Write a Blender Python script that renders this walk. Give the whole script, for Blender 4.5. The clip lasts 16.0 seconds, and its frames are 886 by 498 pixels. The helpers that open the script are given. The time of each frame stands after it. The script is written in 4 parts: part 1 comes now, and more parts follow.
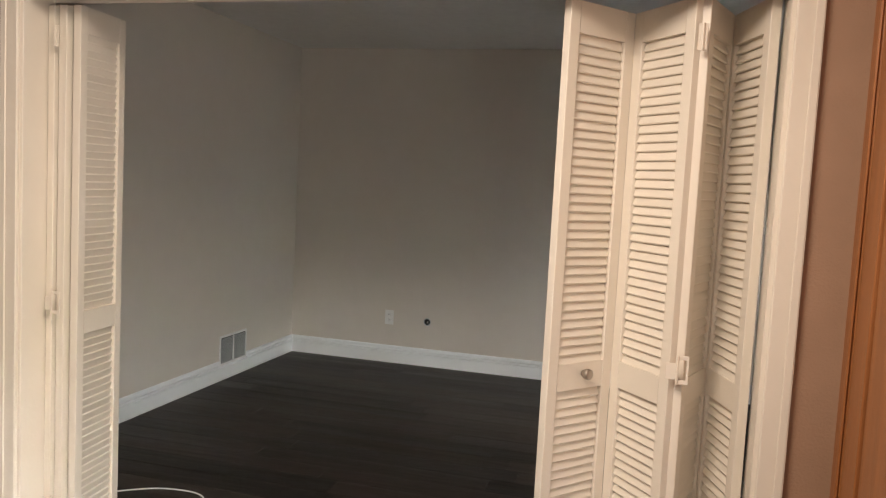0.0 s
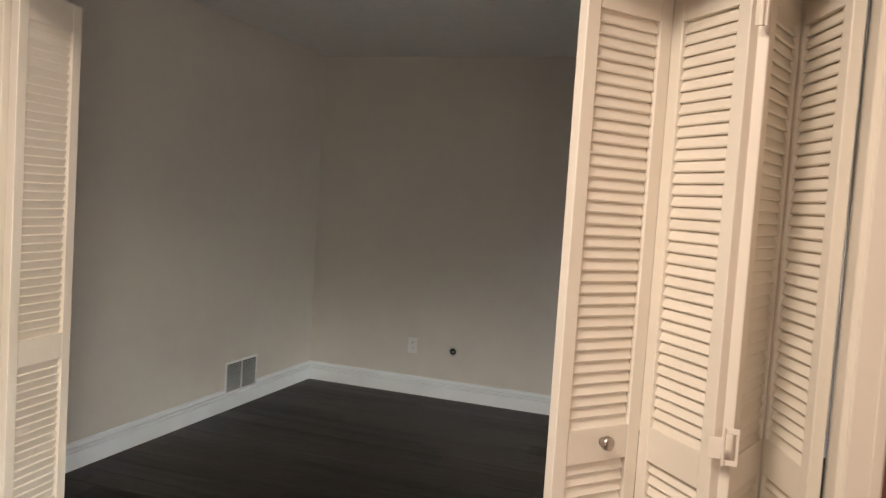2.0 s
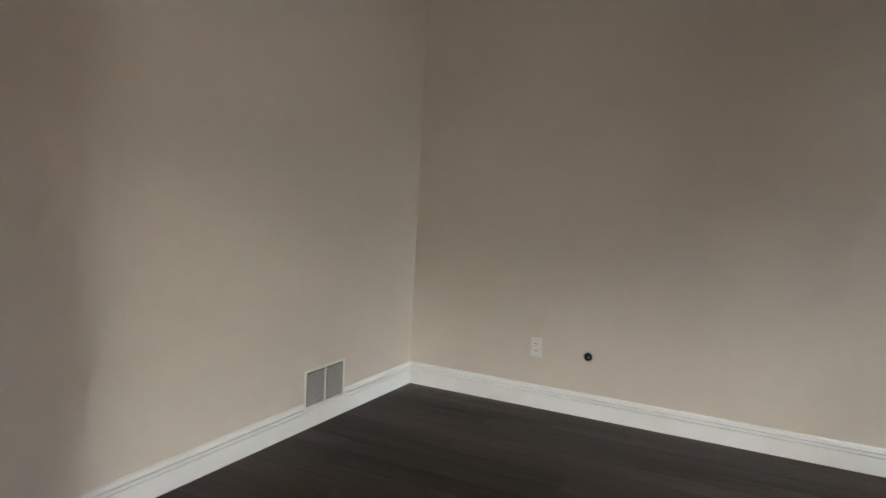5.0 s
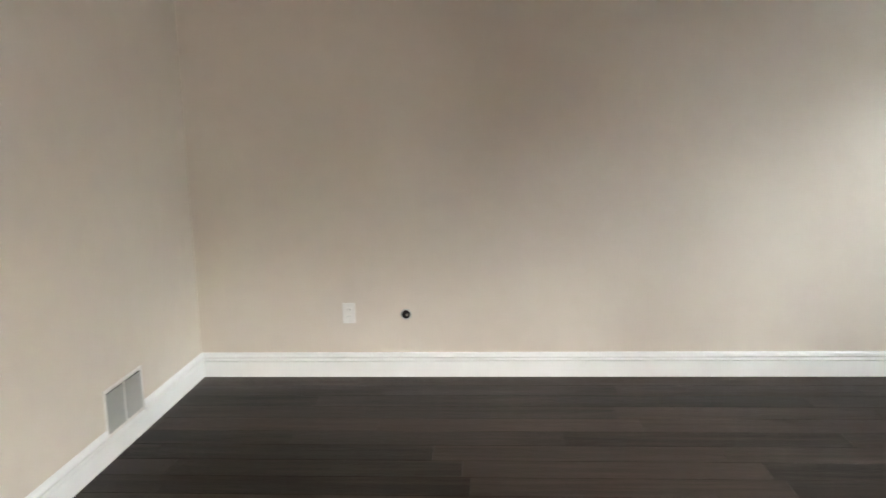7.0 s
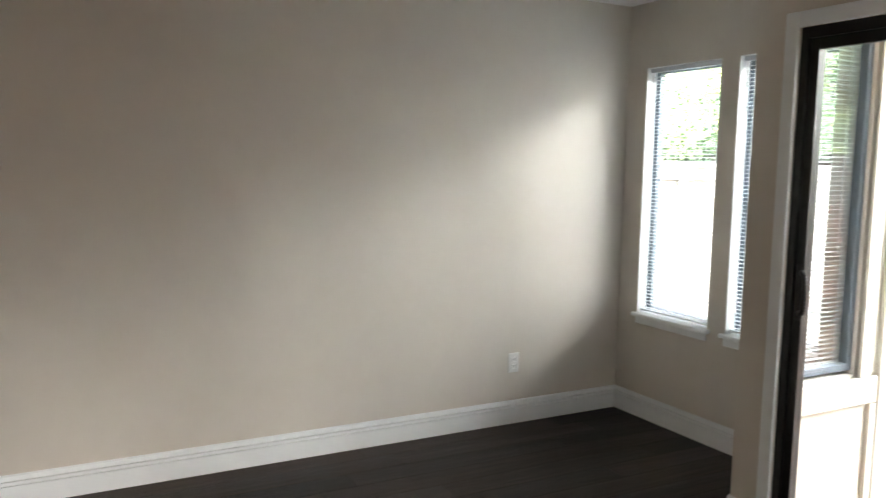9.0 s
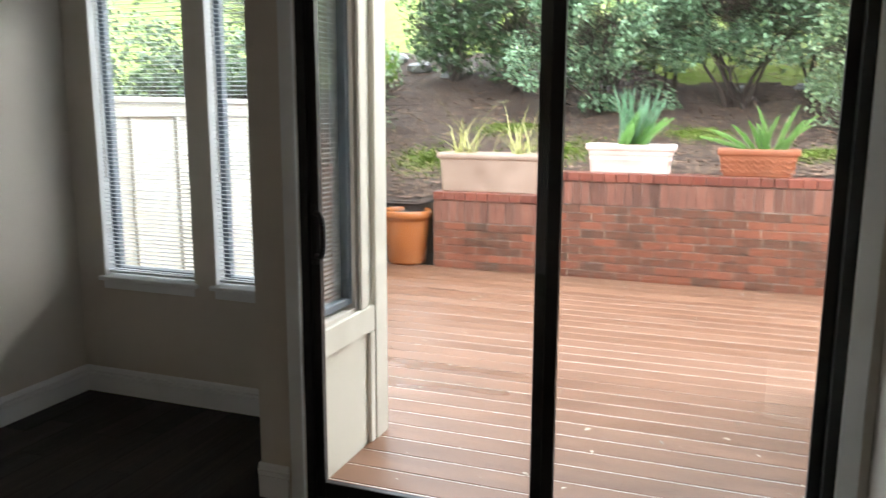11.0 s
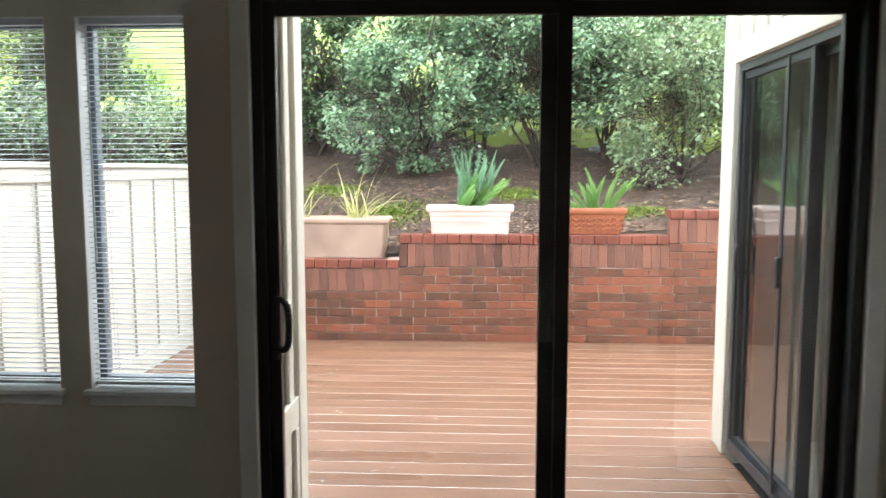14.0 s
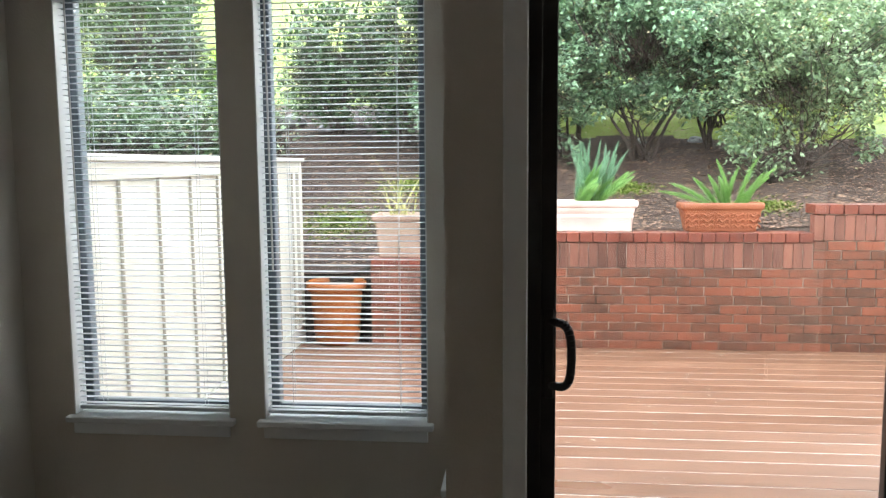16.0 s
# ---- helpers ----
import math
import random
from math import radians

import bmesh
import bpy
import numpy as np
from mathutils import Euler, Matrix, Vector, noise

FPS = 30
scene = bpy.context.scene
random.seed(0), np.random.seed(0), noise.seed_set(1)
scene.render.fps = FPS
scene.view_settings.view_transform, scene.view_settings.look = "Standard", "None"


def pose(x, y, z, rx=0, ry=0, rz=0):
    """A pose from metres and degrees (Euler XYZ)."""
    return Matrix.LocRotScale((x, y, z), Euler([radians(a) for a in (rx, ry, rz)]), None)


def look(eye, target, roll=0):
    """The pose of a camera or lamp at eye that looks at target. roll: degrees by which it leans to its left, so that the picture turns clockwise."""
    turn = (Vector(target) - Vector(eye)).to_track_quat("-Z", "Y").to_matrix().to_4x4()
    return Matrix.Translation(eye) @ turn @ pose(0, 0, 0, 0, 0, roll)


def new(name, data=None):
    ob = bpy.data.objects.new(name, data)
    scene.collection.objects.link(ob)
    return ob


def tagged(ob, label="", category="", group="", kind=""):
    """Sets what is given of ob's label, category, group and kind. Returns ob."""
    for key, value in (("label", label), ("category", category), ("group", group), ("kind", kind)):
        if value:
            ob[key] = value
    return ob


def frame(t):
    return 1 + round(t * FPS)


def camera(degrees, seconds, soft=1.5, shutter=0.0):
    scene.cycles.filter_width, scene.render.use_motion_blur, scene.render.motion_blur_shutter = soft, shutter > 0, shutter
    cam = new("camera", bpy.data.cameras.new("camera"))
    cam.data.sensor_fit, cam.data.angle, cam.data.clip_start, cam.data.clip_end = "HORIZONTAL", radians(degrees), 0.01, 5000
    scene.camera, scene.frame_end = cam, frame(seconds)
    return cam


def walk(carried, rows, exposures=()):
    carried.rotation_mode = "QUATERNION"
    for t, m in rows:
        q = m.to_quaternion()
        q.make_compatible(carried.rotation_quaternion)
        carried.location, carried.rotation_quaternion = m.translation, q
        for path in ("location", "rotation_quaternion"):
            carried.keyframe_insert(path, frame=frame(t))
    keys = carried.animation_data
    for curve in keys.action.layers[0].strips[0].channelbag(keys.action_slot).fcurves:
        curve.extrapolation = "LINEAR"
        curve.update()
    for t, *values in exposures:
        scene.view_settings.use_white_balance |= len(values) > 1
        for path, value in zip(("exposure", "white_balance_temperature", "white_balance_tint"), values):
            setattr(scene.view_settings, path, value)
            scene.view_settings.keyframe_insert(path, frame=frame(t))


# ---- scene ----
cam = camera(58.7, 16.0, 1.2, 0.4)
PATH = [
    (0, (2.873, -5.886, 1.445), (2.346, -3.963, 1.279), 3.0),
    (0.5, (2.891, -5.879, 1.441), (2.336, -3.963, 1.288), 2.6),
    (1, (2.892, -5.752, 1.438), (2.323, -3.84, 1.299), 2.7),
    (1.5, (2.86, -5.57, 1.451), (2.302, -3.653, 1.336), 2.4),
    (2, (2.897, -5.384, 1.44), (2.244, -3.497, 1.317), 3.8),
    (2.5, (2.953, -5.208, 1.448), (2.151, -3.385, 1.266), 4.8),
    (3, (2.89, -5.012, 1.436), (2.06, -3.208, 1.205), 3.4),
    (3.5, (2.801, -4.824, 1.442), (1.957, -3.03, 1.185), 2.5),
    (3.7, (2.784, -4.732, 1.41), (1.849, -2.985, 1.135), 3.1),
    (5.8, (2.002, -4.257, 1.442), (1.195, -2.436, 1.255), 1.6),
    (6, (1.9, -4.259, 1.465), (1.23, -2.387, 1.255), 0.6),
    (6.5, (1.769, -4.281, 1.473), (1.409, -2.335, 1.184), -2.1),
    (7, (1.656, -4.17, 1.432), (1.523, -2.204, 1.093), -1.3),
    (7.5, (1.542, -4.057, 1.476), (1.743, -2.098, 1.129), -0.1),
    (8, (1.547, -3.997, 1.49), (2.116, -2.107, 1.162), -0.7),
    (8.5, (1.755, -3.915, 1.499), (2.544, -2.097, 1.227), -0.3),
    (9, (1.817, -3.756, 1.505), (2.766, -2.009, 1.291), 1.1),
    (9.5, (1.882, -3.584, 1.512), (3.141, -2.045, 1.292), 0.8),
    (10, (1.89, -3.416, 1.497), (3.44, -2.174, 1.26), 0.3),
    (10.2, (1.929, -3.371, 1.5), (3.564, -2.246, 1.255), 0.5),
    (12.3, (2.024, -2.906, 1.46), (3.945, -2.631, 0.977), -0.1),
    (12.5, (2.039, -2.886, 1.476), (3.968, -2.607, 1.03), 0.1),
    (13, (2.074, -2.811, 1.517), (4.04, -2.563, 1.251), 0.5),
    (13.5, (2.08, -2.597, 1.533), (4.07, -2.501, 1.357), -0.1),
    (14, (2.116, -2.413, 1.511), (4.103, -2.308, 1.308), -0.0),
    (14.5, (2.276, -2.246, 1.506), (4.241, -1.966, 1.262), 0.5),
    (15, (2.389, -2.065, 1.483), (4.353, -1.756, 1.261), -0.4),
    (15.5, (2.454, -1.837, 1.497), (4.429, -1.611, 1.284), -1.5),
    (16, (2.587, -1.71, 1.493), (4.566, -1.513, 1.278), -0.4),
]
EXPOSURES = [(0, 3.2), (3.7, 3.3), (5.8, 4.2), (7.0, 4.45), (8.0, 4.3), (9.0, 3.95), (9.5, 3.55), (10.0, 3.0), (12.5, 2.6), (14.0, 2.55), (16.0, 2.55)]
walk(cam, [(t, look(eye, target, roll)) for t, eye, target, roll in PATH], EXPOSURES)

# ---- world and light ----
world = bpy.data.worlds.new("overcast_sky")
scene.world = world
world.use_nodes = True
wn = world.node_tree
sky = wn.nodes.new("ShaderNodeTexSky")
sky.sky_type, sky.sun_disc = "NISHITA", False
sky.sun_elevation, sky.sun_rotation = radians(22), radians(123)
sky.air_density, sky.dust_density, sky.ozone_density = 1.0, 1.0, 1.0
soft_sky = wn.nodes.new("ShaderNodeHueSaturation")
soft_sky.inputs["Saturation"].default_value = 0.25
soft_sky.inputs["Value"].default_value = 0.5
wn.links.new(sky.outputs[0], soft_sky.inputs["Color"])
cloud_deck = wn.nodes.new("ShaderNodeVectorMath")
cloud_deck.operation = "ADD"
cloud_deck.inputs[1].default_value = (5.9, 6.4, 7.0)
wn.links.new(soft_sky.outputs[0], cloud_deck.inputs[0])
wn.links.new(cloud_deck.outputs[0], wn.nodes["Background"].inputs[0])
wn.nodes["Background"].inputs[1].default_value = 0.15

sun = new("sun", bpy.data.lights.new("sun", "SUN"))
sun.data.energy, sun.data.angle, sun.data.color = 0.42, radians(22), (1.0, 0.98, 0.95)
sun.matrix_world = look((6, -3, 20), (6 - 0.76, -3 + 0.50, 20 - 0.37))

# unseen hall lamp, inferred from the warm light on the doors
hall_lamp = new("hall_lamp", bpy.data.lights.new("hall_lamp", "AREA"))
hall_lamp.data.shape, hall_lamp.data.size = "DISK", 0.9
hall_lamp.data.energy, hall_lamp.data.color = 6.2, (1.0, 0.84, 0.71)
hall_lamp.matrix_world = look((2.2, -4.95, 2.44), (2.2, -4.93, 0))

# added fill lamp low behind the start, set in a made-up wall opening
hall_fill = new("hall_fill", bpy.data.lights.new("hall_fill", "AREA"))
hall_fill.data.shape, hall_fill.data.size, hall_fill.data.size_y = "RECTANGLE", 1.2, 1.3
hall_fill.data.energy, hall_fill.data.color = 4.8, (1.0, 0.95, 0.88)
hall_fill.matrix_world = look((3.335, -6.3, 0.85), (0.0, -6.3, 0.85))


# ---- materials ----
def material(name, dark, light, scale=6.0, rough=0.5, bump=0.0, bump_scale=60.0, stretch=(1, 1, 1), rough_var=0.08, metal=0.0,
             per_object=0.0, stain=0.25, spec=0.5, island=0.0, detail=6.0, span=(0.3, 0.7)):
    m = bpy.data.materials.new(name)
    m.use_nodes = True
    n, l = m.node_tree.nodes, m.node_tree.links
    b = n["Principled BSDF"]
    co = n.new("ShaderNodeTexCoord")
    mp = n.new("ShaderNodeMapping")
    mp.inputs["Scale"].default_value = stretch
    l.new(co.outputs["Object"], mp.inputs["Vector"])
    vec = mp.outputs[0]
    info = n.new("ShaderNodeObjectInfo")
    if per_object:
        shift = n.new("ShaderNodeVectorMath")
        shift.operation = "MULTIPLY_ADD"
        comb = n.new("ShaderNodeCombineXYZ")
        for i in range(3):
            l.new(info.outputs["Random"], comb.inputs[i])
        l.new(comb.outputs[0], shift.inputs[0])
        shift.inputs[1].default_value = (37.0, 53.0, 71.0)
        l.new(vec, shift.inputs[2])
        vec = shift.outputs[0]

    def tex(s, d=detail):
        t = n.new("ShaderNodeTexNoise")
        t.inputs["Scale"].default_value, t.inputs["Detail"].default_value = s, d
        l.new(vec, t.inputs["Vector"])
        return t.outputs["Fac"]

    def math_node(op, a, bb):
        t = n.new("ShaderNodeMath")
        t.operation, t.use_clamp = op, op == "ADD"
        for i, v in enumerate((a, bb)):
            if isinstance(v, (int, float)):
                t.inputs[i].default_value = v
            else:
                l.new(v, t.inputs[i])
        return t.outputs[0]

    fac = tex(scale)
    big = tex(scale * 0.17, 3.0)
    f = math_node("ADD", math_node("MULTIPLY", fac, 1 - stain), math_node("MULTIPLY", big, stain))
    ramp = n.new("ShaderNodeMapRange")
    ramp.inputs["From Min"].default_value, ramp.inputs["From Max"].default_value = span
    l.new(f, ramp.inputs["Value"])
    v = ramp.outputs[0]
    if per_object or island:
        rnd = info.outputs["Random"]
        if island:
            geo = n.new("ShaderNodeNewGeometry")
            rnd = geo.outputs["Random Per Island"]
        k = per_object or island
        v = math_node("ADD", math_node("MULTIPLY", v, 1 - k), math_node("MULTIPLY", rnd, k))
    mix = n.new("ShaderNodeMix")
    mix.data_type = "RGBA"
    l.new(v, mix.inputs["Factor"])
    mix.inputs["A"].default_value, mix.inputs["B"].default_value = (*dark, 1), (*light, 1)
    l.new(mix.outputs["Result"], b.inputs["Base Color"])
    rr = n.new("ShaderNodeMapRange")
    l.new(big, rr.inputs["Value"])
    rr.inputs["From Min"].default_value, rr.inputs["From Max"].default_value = 0.3, 0.7
    rr.inputs["To Min"].default_value, rr.inputs["To Max"].default_value = max(rough - rough_var, 0.02), min(rough + rough_var, 1)
    l.new(rr.outputs[0], b.inputs["Roughness"])
    b.inputs["Metallic"].default_value = metal
    b.inputs["Specular IOR Level"].default_value = spec
    if bump:
        bp = n.new("ShaderNodeBump")
        bp.inputs["Strength"].default_value, bp.inputs["Distance"].default_value = bump, 0.01
        l.new(tex(bump_scale, 4.0), bp.inputs["Height"])
        l.new(bp.outputs[0], b.inputs["Normal"])
    return m


def glass_material(name, tint):
    m = bpy.data.materials.new(name)
    m.use_nodes = True
    b = m.node_tree.nodes["Principled BSDF"]
    b.inputs["Base Color"].default_value = (*tint, 1)
    b.inputs["Transmission Weight"].default_value = 1.0
    b.inputs["Roughness"].default_value = 0.0
    b.inputs["IOR"].default_value = 1.45
    return m


def foliage_material(name, dark, light, rough=0.4, glow=0.38):
    m = material(name, dark, light, 3.0, rough, island=0.65)
    b = m.node_tree.nodes["Principled BSDF"]
    b.inputs["Transmission Weight"].default_value = 0.0
    b.inputs["Subsurface Weight"].default_value = 0.0
    b.inputs["Specular IOR Level"].default_value = 0.45
    out = m.node_tree.nodes["Material Output"]
    tr = m.node_tree.nodes.new("ShaderNodeBsdfTranslucent")
    mx = m.node_tree.nodes.new("ShaderNodeMixShader")
    mx.inputs[0].default_value = glow
    src = b.inputs["Base Color"].links[0].from_socket
    m.node_tree.links.new(src, tr.inputs[0])
    m.node_tree.links.new(b.outputs[0], mx.inputs[1])
    m.node_tree.links.new(tr.outputs[0], mx.inputs[2])
    m.node_tree.links.new(mx.outputs[0], out.inputs[0])
    return m


WALL = material("greige_wall_paint", (0.635, 0.59, 0.525), (0.675, 0.63, 0.565), 9, 0.62, 0.18, 140, stain=0.6)
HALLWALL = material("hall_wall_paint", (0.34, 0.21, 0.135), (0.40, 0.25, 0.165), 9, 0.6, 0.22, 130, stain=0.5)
CEIL = material("ceiling_paint", (0.78, 0.78, 0.76), (0.84, 0.84, 0.82), 20, 0.8, 0.6, 110)
WHITE = material("white_trim_paint", (0.82, 0.85, 0.86), (0.87, 0.90, 0.91), 5, 0.35, 0.05, 80)
CREAM = material("cream_gloss_paint", (0.74, 0.68, 0.58), (0.81, 0.75, 0.65), 4, 0.38, 0.06, 60)
SLAT = material("cream_louver_paint", (0.73, 0.67, 0.57), (0.80, 0.74, 0.64), 4, 0.4, 0.04, 60, per_object=0.4)
PLANK = material("dark_vinyl_plank", (0.002, 0.0016, 0.0013), (0.055, 0.041, 0.033), 9, 0.38, 0.12, 120, stretch=(0.22, 4.2, 4.2), per_object=0.5, stain=0.35, spec=0.12, span=(0.46, 0.72))
UNDER = material("plank_joint", (0.008, 0.007, 0.006), (0.015, 0.012, 0.011), 8, 0.7)
BLACK = material("black_aluminium", (0.006, 0.006, 0.0065), (0.012, 0.012, 0.0125), 12, 0.42, 0.03, 200)
CHARCOAL = material("charcoal_aluminium", (0.022, 0.025, 0.029), (0.038, 0.041, 0.046), 12, 0.4, 0.03, 200)
VINYL = material("slate_window_frame", (0.10, 0.13, 0.16), (0.14, 0.17, 0.2), 12, 0.4)
GLASS = glass_material("window_glass", (0.97, 0.99, 0.98))
SCREEN = glass_material("door_glass", (0.80, 0.84, 0.84))
BLIND = material("white_vinyl_blind", (0.60, 0.65, 0.69), (0.68, 0.72, 0.75), 8, 0.42)
NICKEL = material("satin_nickel", (0.40, 0.36, 0.32), (0.52, 0.47, 0.42), 30, 0.4, metal=1.0)
PLASTIC = material("white_plastic", (0.74, 0.74, 0.72), (0.8, 0.8, 0.78), 20, 0.3)
ALMOND = material("almond_plastic", (0.62, 0.56, 0.42), (0.68, 0.62, 0.48), 20, 0.35)
HOLE = material("dark_void", (0.004, 0.004, 0.004), (0.008, 0.008, 0.008), 20, 0.9)
VENT = material("grey_vent_paint", (0.42, 0.44, 0.43), (0.5, 0.52, 0.51), 20, 0.4)
OAK = material("orange_stained_wood", (0.24, 0.085, 0.026), (0.36, 0.14, 0.045), 5, 0.4, 0.15, 60, stretch=(6, 6, 0.4))
SIDING = material("cream_siding_paint", (0.55, 0.52, 0.44), (0.64, 0.61, 0.53), 3, 0.55, 0.2, 40, stretch=(3, 3, 0.5), stain=0.5)
FENCE = material("fence_paint", (0.43, 0.41, 0.35), (0.51, 0.49, 0.42), 3, 0.6, 0.25, 40, stretch=(3, 3, 0.5), per_object=0.15)
DECK = material("wet_stained_deck", (0.125, 0.058, 0.032), (0.255, 0.132, 0.080), 3.2, 0.36, 0.12, 45, stretch=(3, 0.6, 3), per_object=0.12, rough_var=0.12, stain=0.5, spec=0.3)
# pale colour stands in for sky glints along the wet board edges
SEAM = material("pale_seam_glint", (0.58, 0.53, 0.47), (0.80, 0.75, 0.69), 12, 0.35, 0.3, 60)
BRICK = material("red_clay_brick", (0.055, 0.032, 0.020), (0.30, 0.088, 0.044), 22, 0.5, 0.6, 90, per_object=0.55, stain=0.45, span=(0.36, 0.66))
SOLDIER = material("weathered_pink_brick", (0.05, 0.023, 0.016), (0.31, 0.125, 0.085), 14, 0.5, 0.5, 90, stretch=(1, 1, 0.3), per_object=0.55, stain=0.4)
CAPBRICK = material("dark_red_cap_brick", (0.10, 0.03, 0.022), (0.28, 0.078, 0.048), 14, 0.35, 0.4, 90, per_object=0.5)
MORTAR = material("stained_mortar", (0.03, 0.022, 0.017), (0.50, 0.44, 0.38), 11, 0.8, 0.5, 60, span=(0.38, 0.68))
TERRA_PALE = material("pale_terracotta", (0.25, 0.165, 0.125), (0.53, 0.385, 0.30), 5, 0.7, 0.25, 50, stain=0.6)
TERRA_WHITE = material("whitewashed_terracotta", (0.62, 0.42, 0.36), (0.84, 0.70, 0.64), 5, 0.6, 0.2, 50, stain=0.6)
TERRA = material("orange_terracotta", (0.24, 0.075, 0.032), (0.38, 0.125, 0.058), 6, 0.6, 0.2, 60, stain=0.5)
GLAZED = material("glazed_orange_pot", (0.28, 0.085, 0.022), (0.42, 0.14, 0.042), 5, 0.25, 0.05, 40, stain=0.5)
SOIL = material("potting_soil", (0.03, 0.02, 0.014), (0.08, 0.055, 0.04), 30, 0.9, 1.0, 60)
MULCH = material("bark_mulch", (0.016, 0.010, 0.007), (0.085, 0.05, 0.034), 40, 0.85, 1.0, 70, stain=0.45)
LAWN = material("sunlit_lawn", (0.13, 0.20, 0.016), (0.27, 0.35, 0.04), 6, 0.7, 0.6, 40, stain=0.5)
MOSS = material("green_moss", (0.08, 0.125, 0.018), (0.22, 0.29, 0.045), 12, 0.85, 0.8, 60)
CHIP = material("leaf_litter", (0.04, 0.020, 0.013), (0.58, 0.36, 0.24), 4, 0.7, island=0.8)
DEADLEAF = material("pale_fallen_leaf", (0.10, 0.055, 0.03), (0.75, 0.66, 0.52), 20, 0.6, per_object=0.6)
BARK = material("shrub_bark", (0.018, 0.013, 0.010), (0.075, 0.052, 0.040), 12, 0.85, 0.7, 50, stretch=(2, 2, 0.5))
LEAF_A = foliage_material("glossy_shrub_leaf", (0.008, 0.028, 0.014), (0.38, 0.58, 0.34), 0.32, 0.25)
LEAF_B = foliage_material("light_shrub_leaf", (0.014, 0.042, 0.017), (0.46, 0.62, 0.35), 0.34, 0.25)
LEAF_C = foliage_material("hedge_leaf", (0.008, 0.024, 0.012), (0.15, 0.24, 0.11), 0.26, 0.2)
LEAF_TIP = foliage_material("pale_new_shoot", (0.40, 0.33, 0.16), (0.75, 0.66, 0.42), 0.5)
FERN_BLUE = foliage_material("blue_green_fern", (0.17, 0.36, 0.22), (0.44, 0.66, 0.44), 0.5)
FERN = foliage_material("fresh_green_fern", (0.19, 0.40, 0.10), (0.44, 0.68, 0.25), 0.5)
GRASS_Y = foliage_material("yellow_green_blade", (0.36, 0.36, 0.10), (0.70, 0.66, 0.33), 0.45)
GRASS_G = foliage_material("bright_ornamental_grass", (0.12, 0.26, 0.03), (0.28, 0.44, 0.07), 0.5)
STONE = material("grey_stone", (0.16, 0.16, 0.16), (0.36, 0.36, 0.37), 8, 0.6, 0.8, 30, per_object=0.3)
CABLE = material("white_cable_sheath", (0.75, 0.75, 0.74), (0.8, 0.8, 0.79), 20, 0.35)


# ---- mesh kit ----
def add_box(bm, x0, y0, z0, x1, y1, z1, bevel=0.0):
    m = Matrix.Translation(((x0 + x1) / 2, (y0 + y1) / 2, (z0 + z1) / 2)) @ Matrix.Diagonal((abs(x1 - x0), abs(y1 - y0), abs(z1 - z0), 1))
    r = bmesh.ops.create_cube(bm, size=1, matrix=m)
    if bevel:
        edges = list({e for v in r["verts"] for e in v.link_edges})
        bmesh.ops.bevel(bm, geom=edges, offset=bevel, segments=1, affect="EDGES")
    return bm


def boxes(*items, bevel=0.0):
    bm = bmesh.new()
    for it in items:
        add_box(bm, *it, bevel=bevel)
    return bm


def add_cyl(bm, a, b, r0, r1=None, seg=12, caps=True):
    a, b = Vector(a), Vector(b)
    d = b - a
    m = Matrix.Translation((a + b) / 2) @ d.to_track_quat("Z", "Y").to_matrix().to_4x4()
    bmesh.ops.create_cone(bm, cap_ends=caps, segments=seg, radius1=r0, radius2=r0 if r1 is None else r1, depth=d.length, matrix=m)
    return bm


def lathe(profile, seg=32):
    bm = bmesh.new()
    rings = []
    for r, z in profile:
        rings.append([bm.verts.new((r * math.cos(2 * math.pi * i / seg), r * math.sin(2 * math.pi * i / seg), z)) for i in range(seg)])
    for a, b in zip(rings, rings[1:]):
        for i in range(seg):
            f = bm.faces.new((a[i], a[(i + 1) % seg], b[(i + 1) % seg], b[i]))
            f.smooth = True
    bm.faces.new(rings[0][::-1])
    bm.faces.new(rings[-1])
    return bm


def sweep(profile, path_a, path_b, side):
    """A straight moulding: profile of (out, up) pairs, from path_a to path_b, out along side."""
    bm = bmesh.new()
    side = Vector(side)
    a = [bm.verts.new(Vector(path_a) + side * o + Vector((0, 0, u))) for o, u in profile]
    b = [bm.verts.new(Vector(path_b) + side * o + Vector((0, 0, u))) for o, u in profile]
    k = len(profile)
    for i in range(k):
        bm.faces.new((a[i], a[(i + 1) % k], b[(i + 1) % k], b[i]))
    bm.faces.new(a[::-1])
    bm.faces.new(b)
    bmesh.ops.recalc_face_normals(bm, faces=bm.faces[:])
    return bm


def mesh_of(name, bm, mat):
    me = bpy.data.meshes.new(name)
    bm.to_mesh(me)
    bm.free()
    me.materials.append(mat)
    return me


def thing(name, label, category, at=(0, 0, 0), rz=0.0, group="", kind=""):
    ob = new(name)
    ob.matrix_basis = pose(*at, 0, 0, rz)
    return tagged(ob, label, category, group, kind)


def part(name, bm, mat, parent=None, label="", m=None):
    ob = new(name, mesh_of(name, bm, mat) if isinstance(bm, bmesh.types.BMesh) else bm)
    ob.parent = parent
    if m is not None:
        ob.matrix_basis = m
    if label:
        ob["label"] = label
    return ob


def structure(name, bm, mat, label, category):
    return tagged(part(name, bm, mat), label, category, kind="structure")


def cloud(name, verts, faces, mat, smooth=False):
    me = bpy.data.meshes.new(name)
    me.from_pydata(verts, [], faces)
    me.materials.append(mat)
    if smooth:
        me.shade_smooth()
    return me


# ---- the plan ----
CEIL_Z = 2.468
EAST, NORTH, SOUTH = 5.116, 0.0, -3.60
HALL_Y = -3.735
DOOR_X = 4.43
DECK_Z = -0.045
JAMB_W, JAMB_E = 0.815, 3.165
HEAD_Z = 2.05


